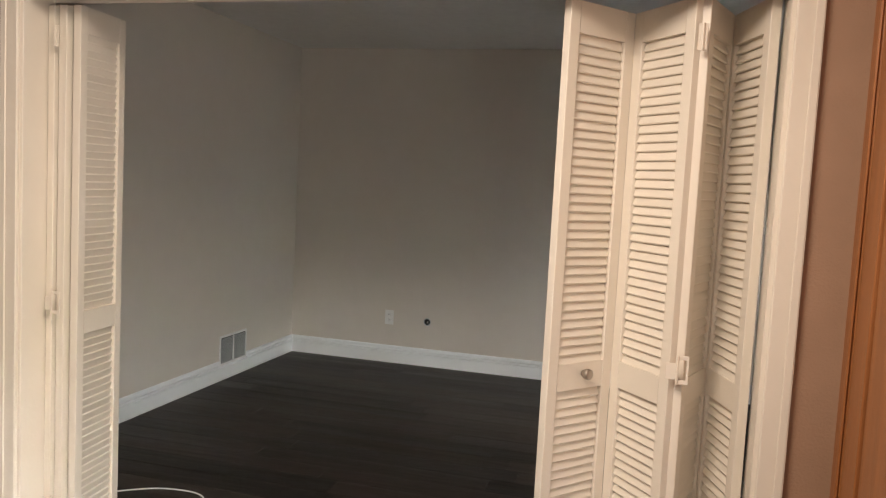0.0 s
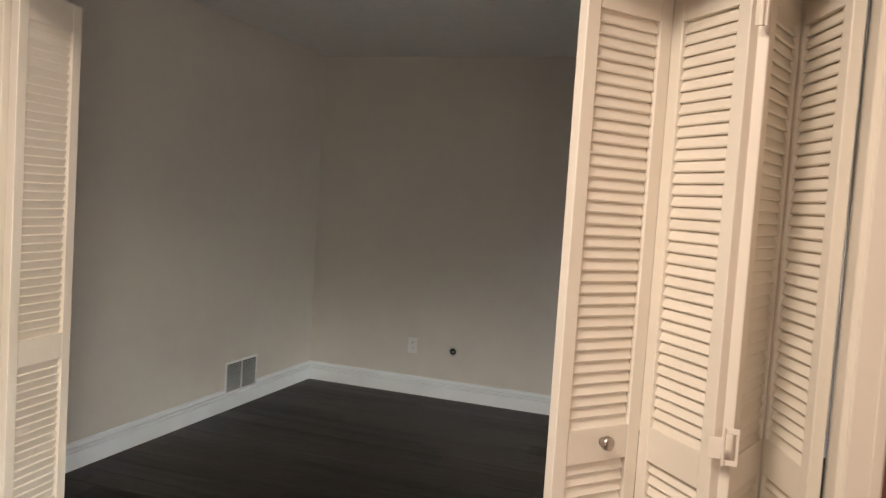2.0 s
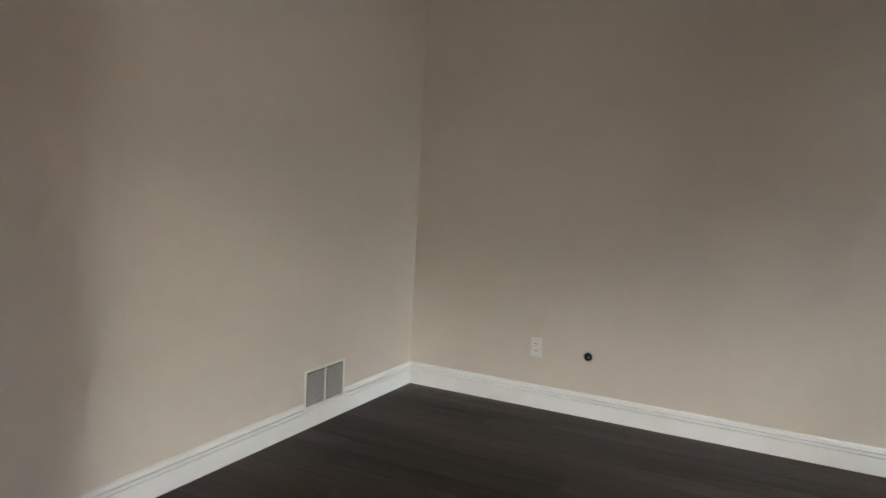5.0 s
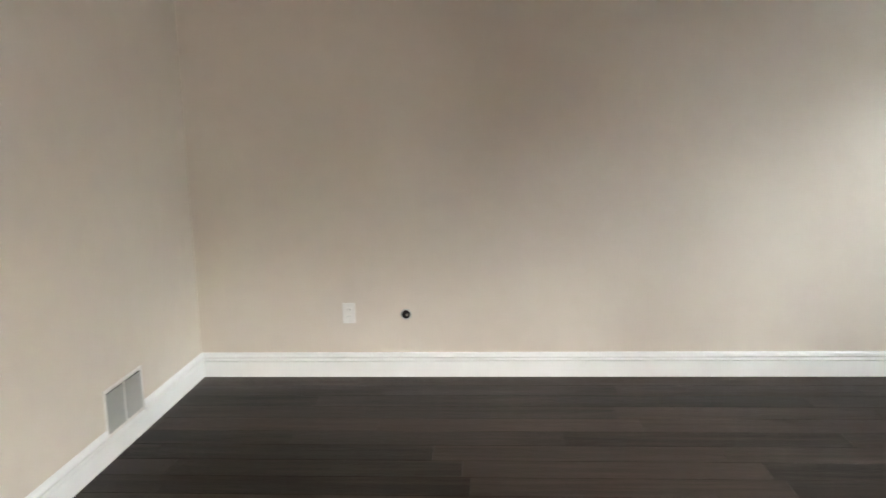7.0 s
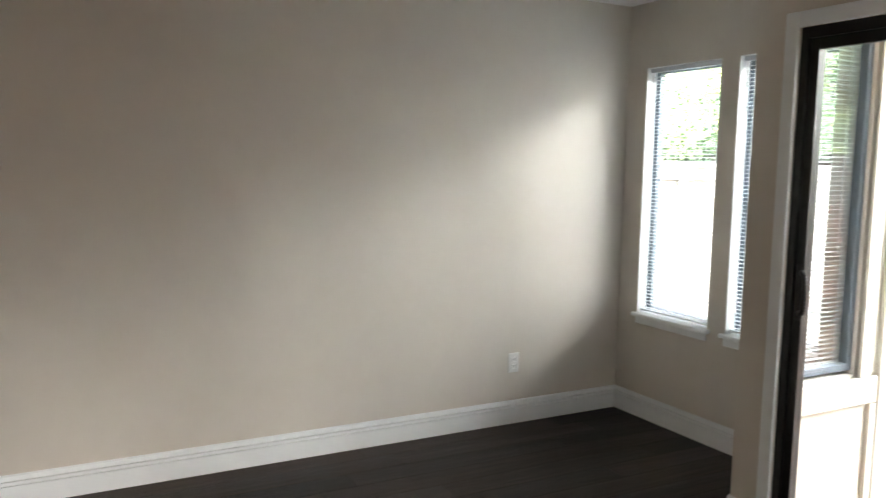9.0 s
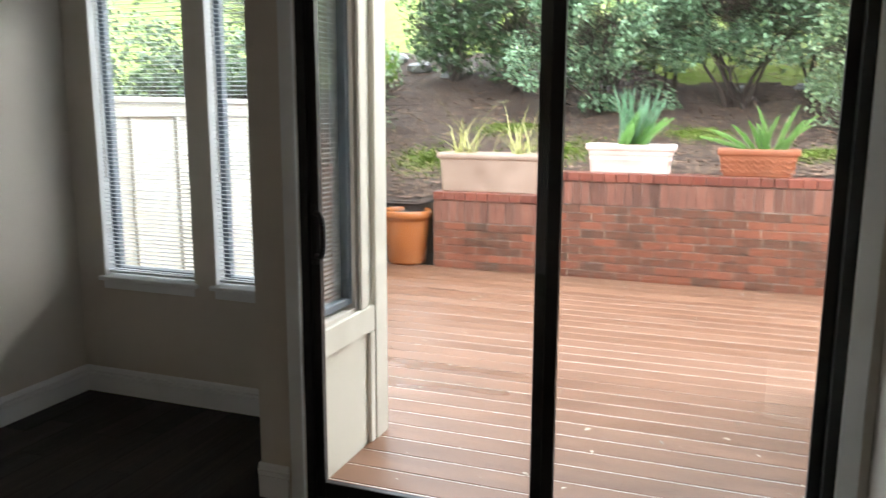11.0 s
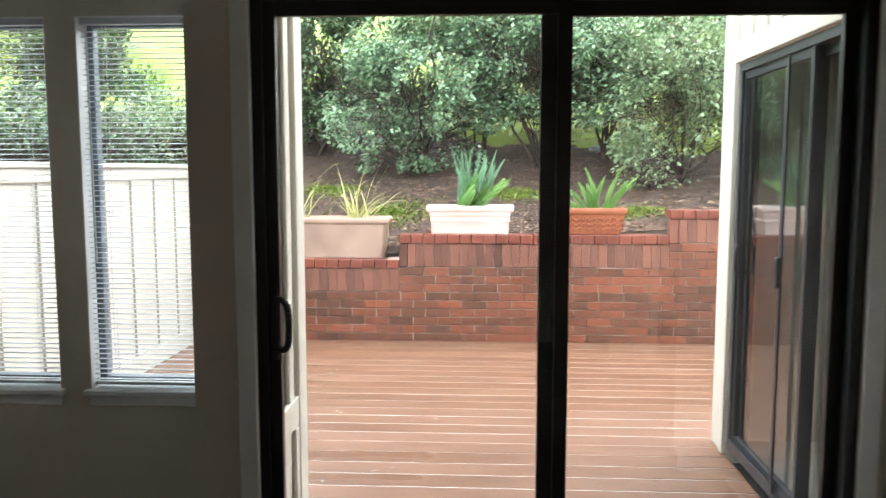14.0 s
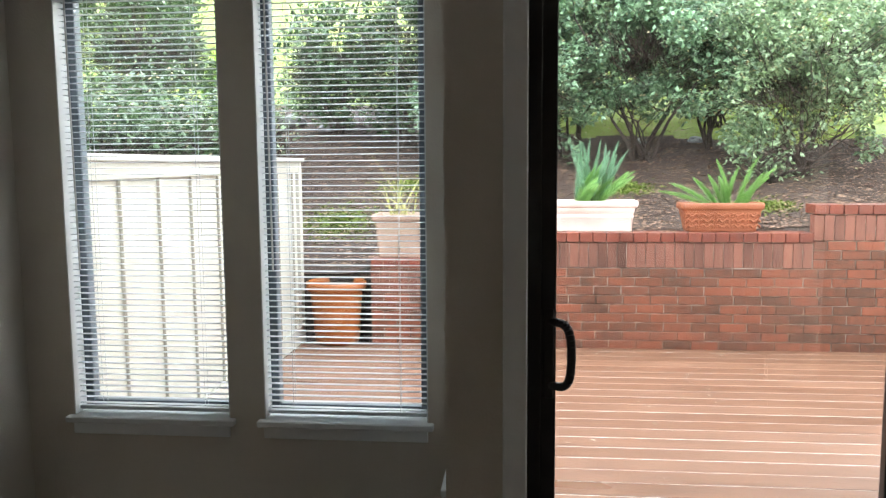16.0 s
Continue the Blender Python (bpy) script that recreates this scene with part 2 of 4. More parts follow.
def plank_floor(name, x0, y0, x1, y1, label):
    fl = structure(name, boxes((x0, y0, -0.16, DOOR_X, y1, -0.003), (DOOR_X, -1.53, -0.16, x1, y1, -0.003)), UNDER, label, "floor")
    x_far = x1
    rng = random.Random(4)
    pw, pl = 0.154, 1.22
    meshes = {}
    y = y1
    while y > y0 + 0.005:
        w = min(pw, y - y0)
        x1 = x_far if y - w / 2 > -1.53 else DOOR_X + 0.004
        x = x0 - rng.uniform(0.05, 1.15)
        while x < x1 - 0.005:
            a, b = max(x, x0), min(x + pl, x1)
            if b - a > 0.01:
                key = (round(b - a, 3), round(w, 3))
                if key not in meshes:
                    meshes[key] = mesh_of("plank", boxes((0.0006, -w + 0.0006, -0.0029, b - a - 0.0006, -0.0006, 0), bevel=0.0008), PLANK)
                part("plank", meshes[key], PLANK, fl, m=pose(a, y, 0))
            x += pl
        y -= pw
    return fl


def wall_with_holes(name, axis, at0, at1, u0, u1, z0, z1, holes, mat, label):
    """A wall along u (x or y), from at0 to at1 in thickness, with rectangular openings (ua, ub, za, zb)."""
    us = sorted({u0, u1, *[h[0] for h in holes], *[h[1] for h in holes]})
    zs = sorted({z0, z1, *[h[2] for h in holes], *[h[3] for h in holes]})
    bm = bmesh.new()
    for ua, ub in zip(us, us[1:]):
        run = None
        for za, zb in zip(zs, zs[1:]):
            cu, cz = (ua + ub) / 2, (za + zb) / 2
            solid = not any(h[0] < cu < h[1] and h[2] < cz < h[3] for h in holes)
            if solid:
                run = (run[0], zb) if run else (za, zb)
            if run and (not solid or zb == zs[-1]):
                if axis == "x":
                    add_box(bm, ua, at0, run[0], ub, at1, run[1])
                else:
                    add_box(bm, at0, ua, run[0], at1, ub, run[1])
                run = None
    bmesh.ops.remove_doubles(bm, verts=bm.verts[:], dist=0.0002)
    return structure(name, bm, mat, label, "wall")


W1, W2 = (-0.725, -0.165), (-1.405, -0.845)      # the two east windows, along y
SILL_Z, LINTEL_Z = 0.635, 2.09
RW = (4.60, 5.04)                                # the return window, along x
SL = (-3.515, -1.726)                            # the sliding door, along y
SL_TOP = 2.04

wall_with_holes("wall_west", "y", -0.12, 0.0, HALL_Y, 0.12, -0.1, CEIL_Z, [], WALL, "smooth greige painted wall with a floor vent")
wall_with_holes("wall_north", "x", 0.0, 0.12, 0.0, EAST + 0.124, -0.1, CEIL_Z, [], WALL, "smooth greige painted wall with two outlets")
wall_with_holes("wall_east", "y", EAST, EAST + 0.124, -1.53, 0.0, -0.1, CEIL_Z, [(*W1, SILL_Z - 0.02, LINTEL_Z), (*W2, SILL_Z - 0.02, LINTEL_Z)], WALL,
                "greige painted wall with two narrow windows")
wall_with_holes("wall_return", "x", -1.64, -1.53, DOOR_X, EAST + 0.124, -0.1, CEIL_Z, [(*RW, SILL_Z - 0.02, LINTEL_Z)], WALL, "short greige wall beside the sliding door")
wall_with_holes("wall_slider", "y", DOOR_X, DOOR_X + 0.14, -3.72, -1.64, -0.1, CEIL_Z, [(*SL, -0.02, SL_TOP)], WALL, "greige painted wall around the sliding door")
wall_with_holes("wall_south", "x", HALL_Y + 0.004, SOUTH, 0.0, DOOR_X, -0.1, CEIL_Z, [(JAMB_W, JAMB_E, -0.1, HEAD_Z)], WALL, "greige wall with a wide closet-style opening")
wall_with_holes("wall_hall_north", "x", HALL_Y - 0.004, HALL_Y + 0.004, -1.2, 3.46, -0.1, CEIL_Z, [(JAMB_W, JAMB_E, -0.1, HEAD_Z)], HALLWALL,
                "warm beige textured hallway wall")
# the low hole in the east wall is an added, unseen opening for the fill lamp
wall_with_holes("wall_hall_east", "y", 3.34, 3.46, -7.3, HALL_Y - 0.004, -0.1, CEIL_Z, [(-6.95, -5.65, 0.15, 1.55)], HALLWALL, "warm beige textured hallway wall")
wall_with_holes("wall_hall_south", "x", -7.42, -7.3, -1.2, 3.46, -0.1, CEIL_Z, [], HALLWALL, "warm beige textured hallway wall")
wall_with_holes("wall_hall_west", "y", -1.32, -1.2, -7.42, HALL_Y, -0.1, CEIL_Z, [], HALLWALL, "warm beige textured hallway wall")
structure("ceiling", boxes((-1.32, -7.42, CEIL_Z, 5.24, 0.12, CEIL_Z + 0.2)), CEIL, "off-white textured ceiling", "ceiling")

# baseboards: a tall flat board with two fine grooves near its top
BASE = [(0, 0), (0.015, 0), (0.016, 0.088), (0.002, 0.0885), (0.002, 0.0935), (0.019, 0.094), (0.019, 0.1085), (0.002, 0.109), (0.002, 0.114),
        (0.0165, 0.1145), (0.0135, 0.132), (0.006, 0.138), (0, 0.138)]


def baseboard(a, b, side):
    structure("baseboard", sweep(BASE, a, b, side), WHITE, "tall white moulded baseboard", "baseboard")


baseboard((0, SOUTH, 0), (0, -1.112, 0), (1, 0, 0))
baseboard((0, -0.752, 0), (0, 0, 0), (1, 0, 0))
lowv = [(o, min(u, 0.098)) for o, u in BASE[:3]] + [(0, 0.098)]
structure("baseboard", sweep(lowv, (0, -1.112, 0), (0, -0.752, 0), (1, 0, 0)), WHITE, "white baseboard cut down under the vent", "baseboard")
baseboard((0, 0, 0), (EAST, 0, 0), (0, -1, 0))
baseboard((EAST, 0, 0), (EAST, -1.53, 0), (-1, 0, 0))
baseboard((EAST, -1.53, 0), (DOOR_X, -1.53, 0), (0, 1, 0))
baseboard((DOOR_X, -1.525, 0), (DOOR_X, -1.655, 0), (-1, 0, 0))
baseboard((DOOR_X, SOUTH, 0), (JAMB_E + 0.06, SOUTH, 0), (0, 1, 0))
baseboard((JAMB_W - 0.06, SOUTH, 0), (0, SOUTH, 0), (0, 1, 0))


# ---- opening between hall and room: jamb lining, casing ----
trim = thing("trim", "cream painted casing around the wide opening", "door casing", kind="structure")
part("jamb", boxes((JAMB_W - 0.001, HALL_Y - 0.006, 0, JAMB_W + 0.018, SOUTH + 0.004, HEAD_Z), bevel=0.002), CREAM, trim)
part("jamb", boxes((JAMB_E - 0.018, HALL_Y - 0.006, 0, JAMB_E + 0.001, SOUTH + 0.004, HEAD_Z), bevel=0.002), CREAM, trim)
part("head_jamb", boxes((JAMB_W + 0.018, HALL_Y - 0.006, HEAD_Z - 0.018, JAMB_E - 0.018, SOUTH + 0.004, HEAD_Z + 0.001), bevel=0.002), CREAM, trim)
part("track", boxes((JAMB_W + 0.02, -3.675, HEAD_Z - 0.06, JAMB_E - 0.02, -3.645, HEAD_Z - 0.018)), CHARCOAL, trim, "dark metal track")
for yy, s in ((HALL_Y - 0.004, -1), (SOUTH, 1)):
    part("casing", boxes((JAMB_W - 0.058, yy, 0, JAMB_W + 0.006, yy + s * 0.016, HEAD_Z + 0.05), (JAMB_W - 0.058, yy + s * 0.016, 0, JAMB_W - 0.035, yy + s * 0.021, HEAD_Z + 0.05), bevel=0.003), CREAM, trim)
    part("casing", boxes((JAMB_E - 0.006, yy, 0, JAMB_E + 0.058, yy + s * 0.016, HEAD_Z + 0.05), (JAMB_E + 0.035, yy + s * 0.016, 0, JAMB_E + 0.058, yy + s * 0.021, HEAD_Z + 0.05), bevel=0.003), CREAM, trim)
    part("head_casing", boxes((JAMB_W - 0.004, yy, HEAD_Z - 0.062, JAMB_E + 0.004, yy + s * 0.015, HEAD_Z + 0.05), bevel=0.003), CREAM, trim)

hall_door = thing("hall_door_casing", "orange stained wood door casing on the hallway wall", "door casing", kind="structure")
part("casing", boxes((3.32, -3.90, 0, 3.34, -3.81, 2.1), (3.312, -3.90, 0, 3.32, -3.875, 2.1), bevel=0.004), OAK, hall_door)
part("jamb", boxes((3.322, -4.02, 0, 3.34, -3.902, 2.06), bevel=0.003), OAK, hall_door)
part("door_leaf", boxes((3.33, -4.72, 0.01, 3.34, -4.022, 2.04), bevel=0.002), OAK, hall_door)
part("casing", boxes((3.32, -4.84, 0, 3.34, -4.75, 2.1), bevel=0.004), OAK, hall_door)


# ---- louvred bifold doors ----
PANEL_W, PANEL_T, PANEL_TOP, FOLD_GAP, STILE = 0.295, 0.028, 1.974, 0.016, 0.039
SLAT_PITCH = 0.0267


def panel_frame():
    w, t = PANEL_W - 2 * FOLD_GAP, PANEL_T
    bm = bmesh.new()
    s = STILE
    for x0, x1 in ((0, s), (w - s, w)):
        add_box(bm, x0, -t / 2, 0, x1, t / 2, PANEL_TOP - 0.012, bevel=0.002)
    for z0, z1 in ((0, 0.15), (0.845, 0.925), (PANEL_TOP - 0.1, PANEL_TOP - 0.012)):
        add_box(bm, s + 0.0005, -t / 2 + 0.001, z0, w - s - 0.0005, t / 2 - 0.001, z1)
    return bm


def slat_mesh():
    w = PANEL_W - 2 * FOLD_GAP - 2 * STILE - 0.001
    bm = boxes((0, -0.0170, -0.0035, w, 0.0170, 0.0035), bevel=0.0026)
    bmesh.ops.transform(bm, matrix=pose(0, 0, 0, 69), verts=bm.verts[:])
    return bm


def hinge_bm():
    bm = boxes((-0.012, -0.002, 0, 0.012, 0.002, 0.07), bevel=0.0008)
    return add_cyl(bm, (0, -0.004, 0), (0, -0.004, 0.07), 0.004, seg=8)


def latch_bm():
    bm = boxes((-0.03, -0.003, 0, -0.003, 0.0, 0.045), (0.003, -0.003, -0.012, 0.03, 0.0, 0.0), (0.003, -0.003, 0.055, 0.03, 0.0, 0.067), (0.024, -0.003, 0.0, 0.03, 0.0, 0.055), bevel=0.0008)
    return add_cyl(bm, (0, -0.005, -0.012), (0, -0.005, 0.067), 0.0035, seg=8)


FRAME_ME, SLAT_ME = mesh_of("door_panel", panel_frame(), CREAM), mesh_of("slat", slat_mesh(), SLAT)
HINGE_ME, LATCH_ME = mesh_of("hinge", hinge_bm(), CREAM), mesh_of("latch", latch_bm(), CREAM)


def bifold(plan, label, flip, knob_on=None):
    """plan: the fold points, from the free end to the jamb."""
    ob = thing("bifold_door", label, "bifold door", (*plan[-1], 0), group="louvred bifold doors")
    base = Vector((*plan[-1], 0))
    for i, (a, b) in enumerate(zip(plan, plan[1:])):
        a, b = Vector((*a, 0)) - base, Vector((*b, 0)) - base
        ang = math.degrees(math.atan2(b.y - a.y, b.x - a.x))
        p = part("door_panel", FRAME_ME, CREAM, ob, m=Matrix.Translation(a + (b - a).normalized() * FOLD_GAP + Vector((0, 0, 0.012))) @ pose(0, 0, 0, 0, 0, ang))
        turn = pose(0, 0, 0, 0, 0, 180) if flip else Matrix()
        for lo, hi in ((0.15, 0.845), (0.925, PANEL_TOP - 0.1)):
            n = round((hi - lo) / SLAT_PITCH)
            for k in range(n):
                z = lo + (hi - lo) * (k + 0.5) / n
                loc = pose(STILE + 0.0005, 0, z) if not flip else pose(PANEL_W - 2 * FOLD_GAP - STILE - 0.0005, 0, z) @ turn
                part("slat", SLAT_ME, SLAT, p, m=loc)
        if i == knob_on:
            kb = lathe([(0.010, 0), (0.010, 0.003), (0.008, 0.007), (0.0155, 0.012), (0.0168, 0.017), (0.0162, 0.026), (0.013, 0.0285), (0.0005, 0.029)], 20)
            bmesh.ops.transform(kb, matrix=pose(0.142, -PANEL_T / 2, 0.892, 90), verts=kb.verts[:])
            part("knob", kb, NICKEL, p, "satin nickel round knob")
    for i in range(1, len(plan) - 1):
        c = Vector((*plan[i], 0)) - base
        for z in (0.2, 0.86, 1.81):
            front = plan[i][1] < plan[0][1] + 0.1
            me = LATCH_ME if (front and z == 0.86) else HINGE_ME
            off = -PANEL_T / 2 - 0.003 if front else -0.012
            part("latch" if me is LATCH_ME else "hinge", me, CREAM, ob, m=pose(c.x, c.y + off, z + (0.085 if me is LATCH_ME else 0.085 if z == 0.86 else 0.02)))
    return ob


def fold(x_free, x_mid, x_jamb, y):
    def apex(xa, xb):
        h = math.sqrt(max(PANEL_W ** 2 - ((xb - xa) / 2) ** 2, 0.01))
        return ((xa + xb) / 2, y + h)
    return [(x_free, y), apex(x_free, x_mid), (x_mid, y), apex(x_mid, x_jamb), (x_jamb, y)]


bifold(fold(2.572, 2.945, 3.13, -3.655), "cream louvred bifold door folded open against the jamb", False, 0)
bifold(fold(0.956, 0.898, 0.850, -3.655), "cream louvred bifold door folded flat against the opposite jamb", True)


# ---- floors ----
plank_floor("floor", 0.0, HALL_Y, EAST, 0.0, "dark grey-brown vinyl plank floor")
structure("floor_hall", boxes((-1.2, -7.3, -0.1, 3.34, HALL_Y, -0.002)), PLANK, "dark plank floor of the hallway", "floor")


# ---- windows ----
def window(name, u0, u1, z0, z1, placed, panes, depth, label):
    """Local x runs along the wall, local y points outside, z up; y = 0 is the inside face of the wall."""
    ob = thing(name, label, "window", kind="structure")
    ob.matrix_basis = placed
    w = u1 - u0
    y0, y1 = depth - 0.05, depth - 0.006
    f = 0.032
    part("window_frame", boxes((0, y0, z0, f, y1, z1), (w - f, y0, z0, w, y1, z1), (f, y0, z0, w - f, y1, z0 + f), (f, y0, z1 - f, w - f, y1, z1), bevel=0.003), VINYL, ob)
    g = part("pane", boxes((f - 0.003, y0 + 0.018, z0 + f - 0.003, w - f + 0.003, y0 + 0.022, z1 - f + 0.003)), GLASS, ob)
    g.visible_shadow = False
    part("window_sill", boxes((-0.02, -0.03, z0 - 0.022, w + 0.02, depth - 0.052, z0), bevel=0.004), WHITE, ob, "white painted wooden sill")
    # white sheets added over the plain reveals, in place of daylight brightening them
    part("jamb_liner", boxes((-0.0005, 0.001, z0, 0.004, y0 - 0.001, z1), (w - 0.004, 0.001, z0, w + 0.0005, y0 - 0.001, z1), (0.004, 0.001, z1 - 0.004, w - 0.004, y0 - 0.001, z1 + 0.0005)), WHITE, ob, "white liner standing in for bright daylight on the reveal")
    part("apron", boxes((0.0, -0.012, z0 - 0.065, w, -0.001, z0 - 0.023), bevel=0.003), WHITE, ob)
    return ob


for nm, (a, b) in (("window_1", W1), ("window_2", W2)):
    window(nm, a, b, SILL_Z, LINTEL_Z, pose(EAST, b, 0, 0, 0, -90), 1, 0.124, "narrow fixed window with a white sill")
window("window_3", *RW, SILL_Z, LINTEL_Z, pose(RW[0], -1.53, 0, 0, 0, 0) @ Matrix.Diagonal((1, -1, 1, 1)), 1, 0.10, "narrow fixed side window facing the deck")


def blind(width, placed, label):
    w = width - 0.012
    ob = thing("window_blind", label, "blind", group="mini blinds")
    ob.matrix_basis = placed
    h = LINTEL_Z - SILL_Z
    part("head_rail", boxes((0, -0.014, h - 0.028, w, 0.014, h - 0.002), bevel=0.002), BLIND, ob)
    part("bottom_rail", boxes((0, -0.012, 0.012, w, 0.012, 0.024), bevel=0.002), BLIND, ob)
    bm = bmesh.new()
    pts = [(-0.0105, -0.0010), (-0.005, 0.0005), (0, 0.0010), (0.005, 0.0005), (0.0105, -0.0010)]
    rows = [[bm.verts.new((x, y, z)) for y, z in pts] + [bm.verts.new((x, y, z - 0.0007)) for y, z in reversed(pts)] for x in (0.002, w - 0.002)]
    k = len(rows[0])
    for i in range(k):
        bm.faces.new((rows[0][i], rows[0][(i + 1) % k], rows[1][(i + 1) % k], rows[1][i]))
    bm.faces.new(rows[0][::-1])
    bm.faces.new(rows[1])
    bmesh.ops.recalc_face_normals(bm, faces=bm.faces[:])
    me = mesh_of("slat", bm, BLIND)
    z = 0.035
    rng = random.Random(2)
    while z < h - 0.035:
        part("slat", me, BLIND, ob, m=pose(0, 0, z, rng.uniform(-2, 2), rng.uniform(-0.15, 0.15), 0))
        z += 0.0204
    for x in (0.09, w - 0.09):
        c = bmesh.new()
        for yy in (-0.0135, 0.0135):
            add_cyl(c, (x, yy, 0.012), (x, yy, h - 0.02), 0.0008, seg=5)
        part("ladder_cord", c, BLIND, ob)
    c = bmesh.new()
    add_cyl(c, (0.03, -0.02, h - 0.03), (0.034, -0.02, h - 0.95), 0.0035, seg=6)
    part("wand", c, PLASTIC, ob, "clear plastic tilt wand")
    return ob


for a, b in (W1, W2):
    blind(b - a, pose(EAST + 0.035, b - 0.006, SILL_Z, 0, 0, -90), "white mini blind lowered with open slats")
blind(RW[1] - RW[0], pose(RW[1] - 0.006, -1.566, SILL_Z, 0, 0, 180), "white mini blind in the side window")


# ---- sliding glass door ----
def slider(name, label, span, top, frame_mat, glass_mat, placed, handle_side, inside):
    """Local x along the door from 0 to span, y to the outside, z up."""
    ob = thing(name, label, "sliding door", kind="structure")
    ob.matrix_basis = placed
    f = 0.032
    part("frame", boxes((0, 0, 0.0, f, 0.11, top), (span - f, 0, 0.0, span, 0.11, top), (f, 0, top - 0.042, span - f, 0.11, top), bevel=0.002), frame_mat, ob)
    part("sill", boxes((f, 0, 0.0, span - f, 0.11, 0.022), (f, 0.03, 0.022, span - f, 0.036, 0.034), (f, 0.072, 0.022, span - f, 0.078, 0.034), bevel=0.001), frame_mat, ob)
    half = span / 2
    st = 0.036
    for i, (xa, xb, y) in enumerate(((f, half + 0.044, 0.016), (half - 0.044, span - f, 0.058))):
        z0, z1 = 0.026, top - 0.040
        wide = 0.042 if i == 0 else 0.048
        la, lb = (st, wide) if i == 0 else (wide, st)
        p = part("door_panel", boxes((xa, y, z0, xa + la, y + 0.03, z1), (xb - lb, y, z0, xb, y + 0.03, z1), (xa + la, y, z0, xb - lb, y + 0.03, z0 + 0.062), (xa + la, y, z1 - 0.044, xb - lb, y + 0.03, z1), bevel=0.002), frame_mat, ob)
        g = part("glass", boxes((xa + la - 0.004, y + 0.012, z0 + 0.058, xb - lb + 0.004, y + 0.017, z1 - 0.04)), glass_mat, p)
        g.visible_shadow = False
        if i == 0:
            hb = bmesh.new()
            hx = xa + st * 0.5
            pts = [(-0.036 * abs(math.sin(math.pi * q / 16)) ** 0.45, 1.04 - 0.078 * math.copysign(abs(math.cos(math.pi * q / 16)) ** 0.7, math.cos(math.pi * q / 16))) for q in range(17)]
            for a, b in zip(pts, pts[1:]):
                add_cyl(hb, (hx + 0.006 - a[0] * 1.3, y + a[0], a[1]), (hx + 0.006 - b[0] * 1.3, y + b[0], b[1]), 0.0105, seg=10)
            add_box(hb, hx - 0.012, y - 0.006, 0.93, hx + 0.014, y + 0.0, 1.15, bevel=0.003)
            part("handle", hb, frame_mat, p, "black D-shaped pull handle")
        else:
            part("keeper", boxes((xa + 0.049, y - 0.008, 0.95, xa + 0.058, y + 0.012, 1.08), (xa + 0.049, y - 0.008, 1.62, xa + 0.058, y + 0.012, z1), bevel=0.001), frame_mat, p)
            part("latch", boxes((xa + 0.03, y - 0.022, 1.0, xa + 0.048, y + 0.0, 1.07), bevel=0.004), frame_mat, p)
    return ob


slider("door_1", "black aluminium sliding glass door, closed", SL[1] - SL[0], SL_TOP, BLACK, GLASS, pose(DOOR_X + 0.006, SL[1], 0, 0, 0, -90), 0, True)
slider("door_2", "dark grey sliding glass door in the neighbouring wing", 1.76, 2.05, CHARCOAL, SCREEN, pose(6.36, -3.735, 0.0, 0, 0, 180), 0, False)
sc = bpy.data.objects["door_2"]
part("screen_stile", boxes((0.67, -0.012, 0.03, 0.70, -0.001, 2.0), (0.045, -0.012, 0.03, 0.67, -0.001, 0.07), (0.045, -0.012, 0.03, 0.075, -0.001, 2.0), (0.94, -0.012, 0.03, 0.97, -0.001, 2.0), bevel=0.002), CHARCOAL, sc, "narrow dark screen door frame")
part("screen_latch", boxes((0.665, -0.03, 0.98, 0.705, -0.0125, 1.12), bevel=0.004), CHARCOAL, sc)
c1 = thing("trim", "off-white casing around the sliding door", "door casing", kind="structure")
part("casing", boxes((DOOR_X - 0.014, SL[1] + 0.0, 0, DOOR_X - 0.0, SL[1] + 0.058, SL_TOP + 0.058), bevel=0.003), WHITE, c1)
part("casing", boxes((DOOR_X - 0.014, SL[0] - 0.058, 0, DOOR_X - 0.0, SL[0] - 0.0, SL_TOP + 0.058), bevel=0.003), WHITE, c1)
part("head_casing", boxes((DOOR_X - 0.014, SL[0] + 0.001, SL_TOP, DOOR_X - 0.0, SL[1] - 0.001, SL_TOP + 0.058), bevel=0.003), WHITE, c1)


# ---- wall fittings ----
def outlet(x, z, label, blank=False):
    ob = thing("outlet", label, "outlet", (x, 0, z), group="wall outlets")
    part("plate", boxes((-0.036, -0.006, -0.058, 0.036, 0, 0.058), bevel=0.003), PLASTIC, ob)
    for dz in (-0.02, 0.02):
        r = part("receptacle", boxes((-0.0165, -0.009, dz - 0.014, 0.0165, -0.006, dz + 0.014), bevel=0.004), PLASTIC, ob)
        for dx in (-0.006, 0.006):
            part("slot", boxes((dx - 0.0011, -0.0096, dz - 0.003, dx + 0.0011, -0.0088, dz + 0.006)), HOLE, r)
    return ob


outlet(0.848, 0.362, "white duplex wall outlet above the baseboard")
outlet(4.338, 0.362, "white duplex wall outlet near the window corner")

jack = thing("cable_hole", "round dark cable opening with a metal ring", "cable outlet", (1.163, 0, 0.353))
ring = lathe([(0.030, -0.001), (0.031, 0.003), (0.028, 0.005), (0.024, 0.004), (0.023, -0.001)], 24)
bmesh.ops.transform(ring, matrix=pose(0, 0, 0, 90), verts=ring.verts[:])
part("ring", ring, VENT, jack, "thin grey ring")
hb = lathe([(0.0235, 0.0042), (0.0225, 0.0048), (0.012, 0.0046)], 20)
bmesh.ops.transform(hb, matrix=pose(0, 0, 0, 90), verts=hb.verts[:])
